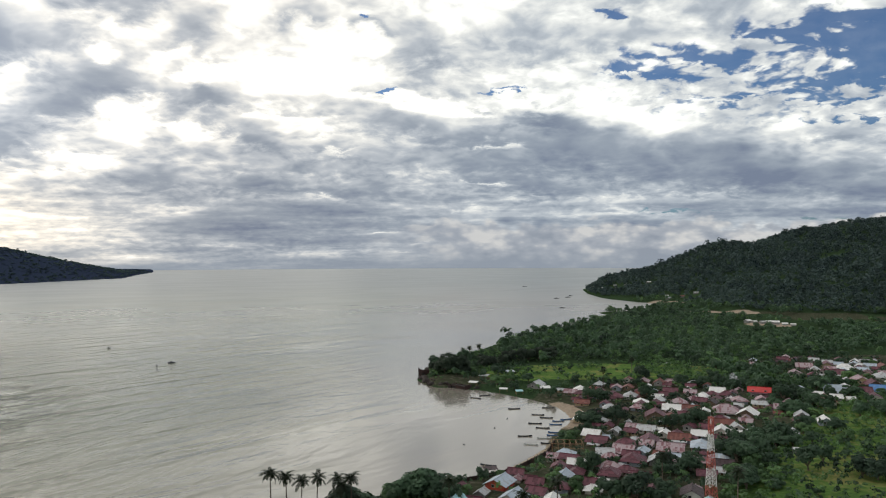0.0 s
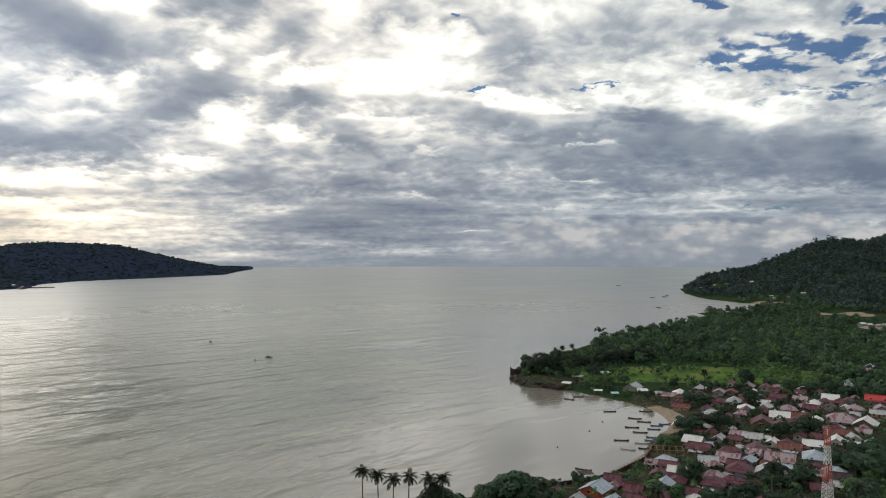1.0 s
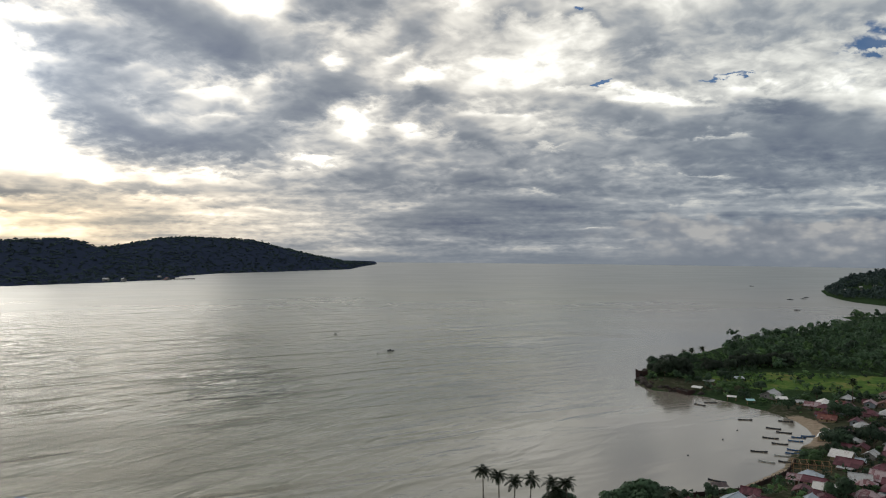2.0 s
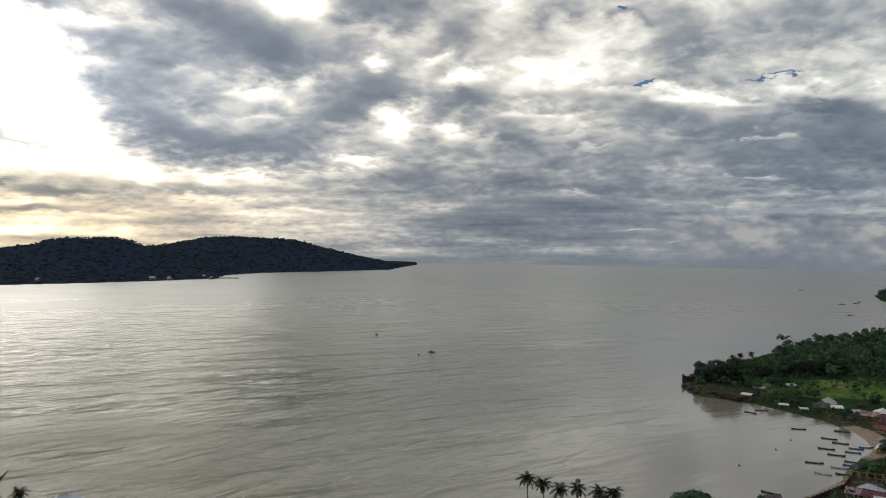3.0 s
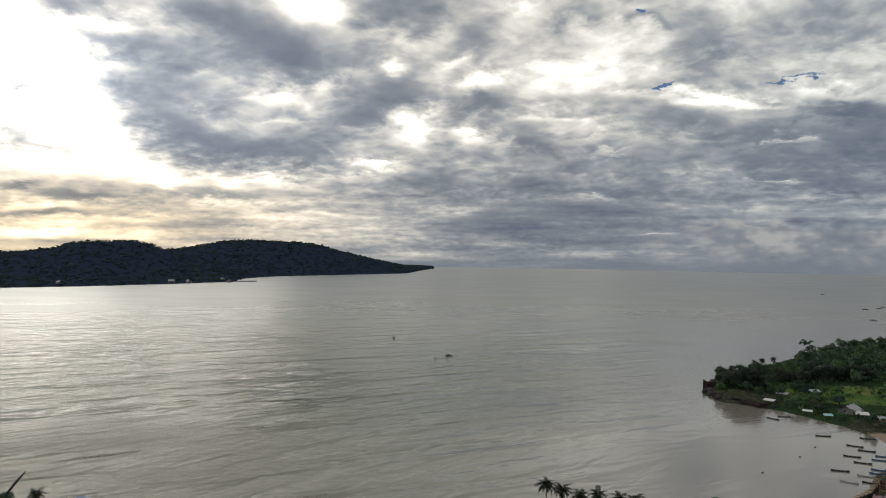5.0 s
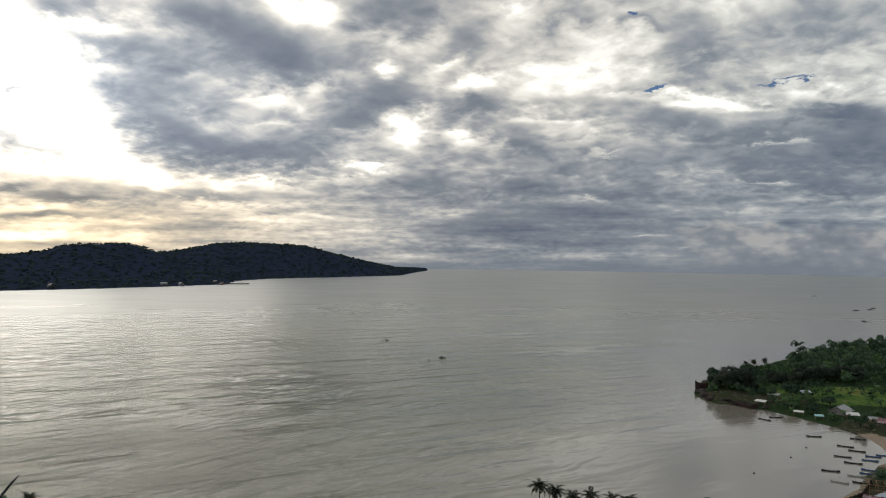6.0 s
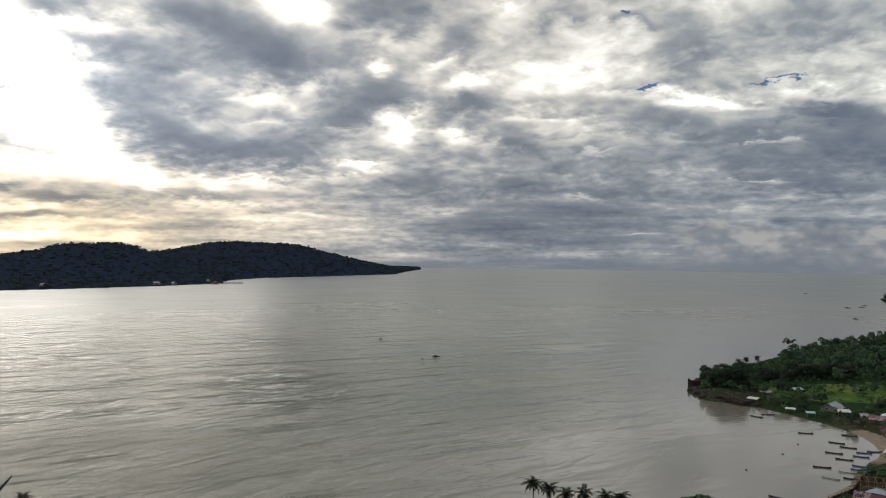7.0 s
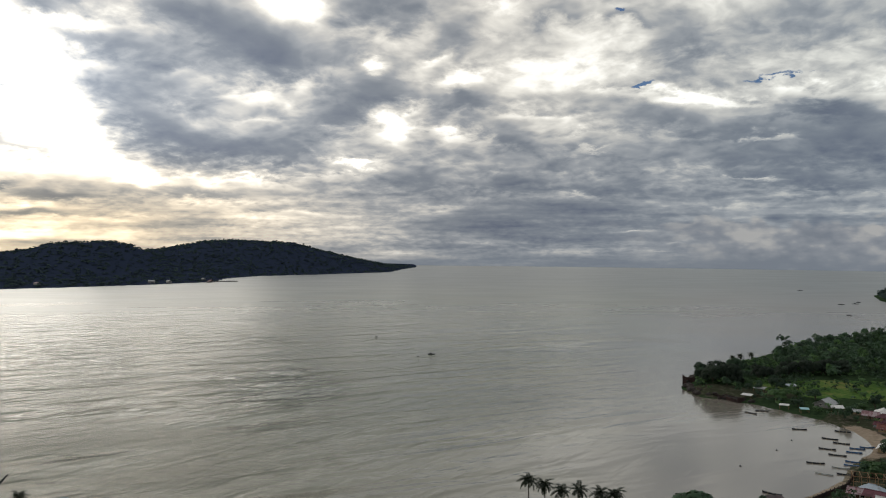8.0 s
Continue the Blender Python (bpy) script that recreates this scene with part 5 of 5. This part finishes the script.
def make_boat(length, paint, label, outriggers=True):
    boat = thing("outrigger_canoe", pose(0, 0, 0), label, "boat", "boats moored off the beach")
    bm = bmesh.new()
    hull_mesh(bm, length, length * 0.12 + 0.1, 0.62, 0.3)
    hull = part("hull", bm, BOAT_PAINT[paint], boat)
    bm = bmesh.new()
    for f in (-0.22, 0.05, 0.28):
        box(bm, f * length - 0.14, f * length + 0.14, -0.3, 0.3, 0.5, 0.56)
    part("thwart", bm, BAMBOO, hull)
    if outriggers:
        for side in (-1, 1):
            bm = bmesh.new()
            beam(bm, (-length * 0.33, side * 1.6, 0.12), (length * 0.36, side * 1.6, 0.14), 0.09, 6)
            part("outrigger_float", bm, BAMBOO, boat)
        for f in (-0.2, 0.24):
            bm = bmesh.new()
            beam(bm, (f * length, -1.65, 0.22), (f * length, 0, 0.7), 0.06, 5)
            beam(bm, (f * length, 0, 0.7), (f * length, 1.65, 0.22), 0.06, 5)
            part("boom", bm, BAMBOO, boat)
    return boat


MODELS = {
    "dark": make_boat(6.8, "dark", "long dark tarred outrigger canoe moored in shallow water"),
    "blue": make_boat(6.2, "blue", "blue painted outrigger canoe moored in shallow water"),
    "pale": make_boat(6.4, "pale", "pale weathered outrigger canoe moored in shallow water"),
}
FLEET = [
    (50, 402, -14, "dark"), (53.5, 394.5, -10, "dark"), (46, 381.5, -6, "dark"), (48.5, 371.5, -8, "dark"), (56, 379, -4, "blue"), (58.5, 386.5, 3, "blue"), (63, 390.5, 12, "blue"),
    (38, 355, 2, "dark"), (53, 362, -12, "blue"), (51.5, 356, -6, "blue"), (46.5, 350.5, -3, "pale"), (39, 339, -18, "pale"), (47, 341, -8, "dark"), (18, 306, -22, "dark"), (3, 289, -35, "pale"),
    (58, 420, -8, "dark"), (19, 450, -30, "dark"), (25, 458, 10, "dark"), (39, 418, 8, "dark"),
]
used = set()
for x, y, turn, kind in FLEET:
    m = pose(x, y, -0.22, 0, 0, turn)
    if kind in used:
        copy_thing(MODELS[kind], m)
    else:
        MODELS[kind].matrix_basis = m
        used.add(kind)


def make_work_boat(x, y, length, turn, label):
    """A small decked fishing boat out in the bay."""
    boat = thing("fishing_boat", pose(x, y, -0.3, 0, 0, turn), label, "boat", "fishing boats out at sea")
    bm = bmesh.new()
    hull_mesh(bm, length, length * 0.2, 0.9, 0.45)
    part("hull", bm, BOAT_PAINT["dark"], boat)
    bm = bmesh.new()
    box(bm, -length * 0.2, length * 0.08, -length * 0.07, length * 0.07, 0.7, 1.7)
    box(bm, -length * 0.23, length * 0.11, -length * 0.085, length * 0.085, 1.7, 1.82)
    part("cabin", bm, BOAT_PAINT["dark"], boat)
    if length < 8:
        return
    bm = bmesh.new()
    beam(bm, (length * 0.2, 0, 0.5), (length * 0.2, 0, 2.6), 0.07, 5, 0.6)
    part("mast", bm, BAMBOO, boat)


for x, y, length, turn in ((-216, 602, 6.0, 8), (-221, 584, 1.3, 20), (-309, 700, 3.2, 0), (216, 2015, 12, 0), (221, 1475, 11, 10), (248, 1507, 10, -5), (262, 1560, 9, 15), (190, 1210, 8, 0)):
    make_work_boat(x, y, length, turn, "small dark fishing boat lying on open water")

# floats off the beach
for x, y in ((33, 393), (25, 372), (9, 340)):
    bm = bmesh.new()
    bmesh.ops.create_uvsphere(bm, u_segments=10, v_segments=6, radius=0.45, matrix=Matrix.Scale(0.8, 4, (0, 0, 1)))
    beam(bm, (0, 0, 0.3), (0, 0, 0.62), 0.06, 6)
    b = thing("mooring_buoy", pose(x, y, 0.05), "small dark round mooring buoy", "buoy", "buoys off the beach")
    part("float", bm, BOAT_PAINT["dark"], b)


# ------------------------------------------------------------------ shore works
def shore_wall():
    """Low retaining wall of upright stakes and planks along the village shore."""
    line = [Vector((x, y, 0)) for x, y in ((-22, 264), (-6, 273.5), (7, 282.5), (27, 295.5), (44, 322), (50, 341))]
    wall = thing("retaining_wall", pose(0, 0, 0), "low brown stake and plank retaining wall along the shore", "wall")
    for a, b in zip(line, line[1:]):
        n = max(1, round((b - a).length / 3.2))
        for i in range(n):
            p, q = a.lerp(b, i / n), a.lerp(b, (i + 1) / n)
            d = (q - p).normalized() * 0.03
            bm = bmesh.new()
            side = Vector((-(q - p).y, (q - p).x, 0)).normalized() * 0.14
            for lo, hi in ((0.0, 0.75), (0.78, 1.5), (1.53, 2.15)):
                v = [bm.verts.new(pt + s + Vector((0, 0, z - 0.2))) for z in (lo, hi) for pt, s in ((p + d, -side), (q - d, -side), (q - d, side), (p + d, side))]
                for f in ((3, 2, 1, 0), (4, 5, 6, 7), (0, 1, 5, 4), (1, 2, 6, 5), (2, 3, 7, 6), (3, 0, 4, 7)):
                    bm.faces.new([v[k] for k in f])
            part("plank_panel", bm, RUSTY, wall)
            bm = bmesh.new()
            beam(bm, p + Vector((0, 0, -0.8)), p + Vector((0, 0, 2.4)), 0.17, 6, 0.8)
            part("stake", bm, RUSTY, wall)


shore_wall()


def timber_frame(x, y, turn):
    """Bare post and beam frame of a hall under construction."""
    z = ground_z(x, y)
    hall = thing("timber_frame", pose(x, y, z, 0, 0, turn), "bare orange timber frame of an unfinished hall by the beach", "construction")
    w, d, h = 13.0, 7.0, 3.4
    for i in range(6):
        for j in (0, 1):
            bm = bmesh.new()
            beam(bm, (-w / 2 + i * w / 5, -d / 2 + j * d, -0.4), (-w / 2 + i * w / 5, -d / 2 + j * d, h), 0.13)
            part("post", bm, TIMBER, hall)
    for j in (0, 1):
        for zz in (h, h * 0.45):
            bm = bmesh.new()
            beam(bm, (-w / 2 - 0.3, -d / 2 + j * d, zz), (w / 2 + 0.3, -d / 2 + j * d, zz), 0.12)
            part("wall_plate", bm, TIMBER, hall)
    for i in range(6):
        xx = -w / 2 + i * w / 5
        bm = bmesh.new()
        beam(bm, (xx, -d / 2, h), (xx, d / 2, h), 0.1)
        part("tie_beam", bm, TIMBER, hall)


timber_frame(53, 326, -4)


def boulder(rs, size):
    bm = bmesh.new()
    bmesh.ops.create_icosphere(bm, subdivisions=2, radius=1.0)
    k = rs.uniform(0.7, 1.3, 3)
    for v in bm.verts:
        n = noise.noise(v.co * 1.7 + Vector((size * 7, 0, 0))) * 0.45
        v.co = Vector((v.co.x * k[0], v.co.y * k[1], v.co.z * k[2] * 0.75)) * (1 + n) * size
    me = bpy.data.meshes.new("boulder")
    bm.to_mesh(me), bm.free()
    me.materials.append(ROCK)
    return me


rs = np.random.RandomState(11)
ROCKS = [boulder(rs, s) for s in (1.0, 1.2, 0.8, 1.5)]
shore = [Vector(p) for p in ((8, 621, 0), (-6, 580, 0), (-13, 548, 0), (-15, 516, 0), (-8, 494, 0), (6, 487.5, 0), (22, 479, 0))]
for a, b in zip(shore, shore[1:]):
    n = int((b - a).length / 1.7)
    for i in range(n):
        p = a.lerp(b, (i + rng.random()) / n)
        x, y = p.x + rng.gauss(0.6, 1.1), p.y + rng.gauss(0, 1.0)
        s = rng.uniform(0.7, 1.9)
        r = new("boulder", rng.choice(ROCKS))
        r.matrix_basis = pose(x, y, max(ground_z(x, y), -0.3) + 0.1, rng.uniform(-20, 20), rng.uniform(-20, 20), rng.uniform(0, 360)) @ Matrix.Scale(s, 4)
        tagged(r, "dark wet boulder at the foot of the cape", "rock", "boulders round the cape")


def make_hulk(x, y, length, width, height, turn, tilt, label):
    """Stranded hull with broken plating, open on top."""
    hulk = thing("stranded_hulk", pose(x, y, -0.6, tilt, 0, turn), label, "wreck", "hulks on the cape")
    n = 12
    for side in (-1, 1):
        for i in range(n):
            t0, t1 = i / n * 2 - 1, (i + 0.93) / n * 2 - 1

            def rim(t):
                return width / 2 * (1 - max(0, t) ** 3 * 0.95), height * (0.85 + 0.35 * max(0, t) ** 2)
            bm = bmesh.new()
            (w0, h0), (w1, h1) = rim(t0), rim(t1)
            h0, h1 = h0 * rng.uniform(0.8, 1.0), h1 * rng.uniform(0.8, 1.0)
            pts = [(t0 * length / 2, side * w0 * 0.8, 0), (t1 * length / 2, side * w1 * 0.8, 0), (t1 * length / 2, side * w1, h1), (t0 * length / 2, side * w0, h0)]
            lo = [bm.verts.new(p) for p in pts]
            hi = [bm.verts.new((p[0], p[1] - side * 0.14, p[2])) for p in pts]
            bm.faces.new(lo), bm.faces.new(hi[::-1])
            for k in range(4):
                m = (k + 1) % 4
                bm.faces.new((lo[m], lo[k], hi[k], hi[m]))
            part("hull_plate", bm, RUSTY, hulk)
    bm = bmesh.new()
    box(bm, -length / 2, length * 0.38, -width * 0.4, width * 0.4, 0.2, height * 0.55)
    part("deck", bm, ROCK, hulk)
    bm = bmesh.new()
    box(bm, -length / 2 - 0.15, -length / 2, -width / 2, width / 2, 0, height * 0.9)
    part("transom", bm, RUSTY, hulk)


make_hulk(-10, 533, 16, 6, 6.0, 200, 4, "short rusted barge hulk stranded on the cape rocks")
make_hulk(3.5, 492.0, 34, 5.0, 3.6, 134, -3, "long dark rusted hull lying along the shore")


def make_shed(x, y, w, d, turn, roof, label):
    z = ground_z(x, y)
    shed = thing("open_shed", pose(x, y, z, 0, 0, turn), label, "shed", "sheds near the shore")
    bm = bmesh.new()
    box(bm, -w / 2 - 0.3, w / 2 + 0.3, -d / 2 - 0.3, d / 2 + 0.3, 2.2, 2.3)
    for v in bm.verts:
        v.co.z += 0.18 * v.co.y
    part("roof", bm, ROOFS[roof], shed)
    for sx in (-1, 1):
        for sy in (-1, 1):
            bm = bmesh.new()
            beam(bm, (sx * w / 2, sy * d / 2, -0.3), (sx * w / 2, sy * d / 2, 2.2 + 0.18 * sy * d / 2), 0.09)
            part("post", bm, TIMBER, shed)


for row in ((19, 486, 5.5, 3.0, -25, "white", "low white roofed shed on the cape shore"), (27, 505, 6, 3.5, -25, "zinc", "low zinc roofed shed on the cape"),
            (37, 468, 4.5, 2.2, -10, "white", "low white roofed shed beside the beach"), (46, 525, 6, 4, 15, "pale", "open pale roofed shed on the meadow"),
            (62, 462, 6, 4, 5, "white", "white roofed open shed beside a house"), (46, 460, 4, 2.4, 10, "cyan", "small turquoise roofed boat shed"), (18, 294, 5, 2.6, 20, "dark", "dark roofed boat shelter on posts at the water")):
    make_shed(*row)


# leaning mast on the nearer shore
bm = bmesh.new()
beam(bm, (0, 0, -0.3), (4.0, 4.5, 8.2), 0.11, 7, 0.8)
mast = thing("leaning_mast", pose(-211, 183, ground_z(-211, 183)), "thin dark leaning mast with a furled sail", "mast")
part("pole", bm, BARK, mast)
bm = bmesh.new()
beam(bm, (3.3, 3.7, 6.8), (5.2, 5.9, 10.8), 0.34, 8, 1.15)
beam(bm, (5.2, 5.9, 10.8), (6.7, 7.6, 13.4), 0.39, 8, 0.45)
part("furled_sail", bm, BOAT_PAINT["dark"], mast)
for x, y, s in ((-213, 186, 1.5), (-216, 180, 1.6), (-206, 186, 1.0), (-198, 186, 1.0)):
    plant_tree(5, x, y, s, rng.uniform(0, 360))


# ------------------------------------------------------------------ far settlements
def far_house(x, y, w, roof, label, group):
    z = ground_z(x, y)
    h = thing("far_house", pose(x, y, z, 0, 0, rng.uniform(-30, 30)), label, "house", group)
    d = w * 0.7
    bm = bmesh.new()
    box(bm, -w / 2, w / 2, -d / 2, d / 2, -0.5, 0.32 * w)
    part("wall", bm, WALL_PAINT[1], h)
    v, f, *rest = sheet_roof(w, d, w * 0.2, 0.4, "g", rng)
    r = part_mesh("roof", shape("roof", v, f, ROOFS[roof]), h)
    r.location.z = 0.31 * w


for x, y, w, roof in HILL_HOUSES:
    far_house(x, y, w * 0.62, roof, "small pale house among trees below the hill", "houses below the hill")
for i in range(7):
    far_house(361 + 5.4 * i + rng.uniform(-1, 1), 893 - 6.2 * i + rng.uniform(-6, 6), rng.uniform(5, 8.5), rng.choice(("white", "zinc")), "low white roofed farm shed on pale ground", "farm sheds in the lowland")
for x, y, w, roof in ((-1300, 1560, 15, "zinc"), (-1272, 1590, 14, "zinc"), (-1235, 1710, 12, "brick"), (-1226, 1690, 12, "maroon"), (-1420, 1330, 14, "pink"), (-1310, 1780, 10, "zinc")):
    far_house(x, y, w, roof, "pale waterside building on the far island", "buildings on the island")


def make_jetty(x0, y0, x1, y1):
    a, b = Vector((x0, y0, 0)), Vector((x1, y1, 0))
    jetty = thing("jetty", pose(0, 0, 0), "long thin dark jetty reaching out from the island", "jetty")
    bm = bmesh.new()
    beam(bm, a + Vector((0, 0, 2.0)), b + Vector((0, 0, 2.0)), 1.4, 4)
    part("deck", bm, ROCK, jetty)
    for i in range(9):
        p = a.lerp(b, i / 8)
        bm = bmesh.new()
        beam(bm, p + Vector((0, 0, -3)), p + Vector((0, 0, 2)), 0.5, 6)
        part("pile", bm, ROCK, jetty)


make_jetty(-1232, 1722, -1190, 1765)


# ------------------------------------------------------------------ smoke of a garden fire
def smoke_nodes(t, s):
    p = t.node("ShaderNodeTexCoord").outputs["Object"]
    s.inputs["Base Color"].default_value = (0.72, 0.75, 0.80, 1.0)
    s.inputs["Roughness"].default_value = 1.0
    thin = t.node("ShaderNodeBsdfTransparent")
    veil = t.mul(t.step(t.noise(p, 0.5, 4.0, 0.6), 0.3, 0.7), 0.4)
    both = t.node("ShaderNodeMixShader", {0: veil, 1: thin.outputs[0], 2: s.outputs[0]})
    t.put(t.tree.nodes["Material Output"].inputs[0], both.outputs[0])


SMOKE = material("thin_smoke", smoke_nodes)
plume = thing("smoke_plume", pose(181, 460, ground_z(181, 460)), "thin pale smoke drifting up from a garden fire", "smoke")
for i in range(8):
    bm = bmesh.new()
    size = 0.6 + 0.2 * i
    bmesh.ops.create_icosphere(bm, subdivisions=2, radius=size, matrix=Matrix.Translation((-0.07 * i * i - 0.3 * i, 0, 1.0 + 0.95 * i)))
    for v in bm.verts:
        v.co += Vector((noise.noise(v.co * 0.7), noise.noise(v.co * 0.7 + Vector((9, 0, 0))), noise.noise(v.co * 0.7 + Vector((0, 9, 0))))) * size * 0.7
    part("wisp", bm, SMOKE, plume)
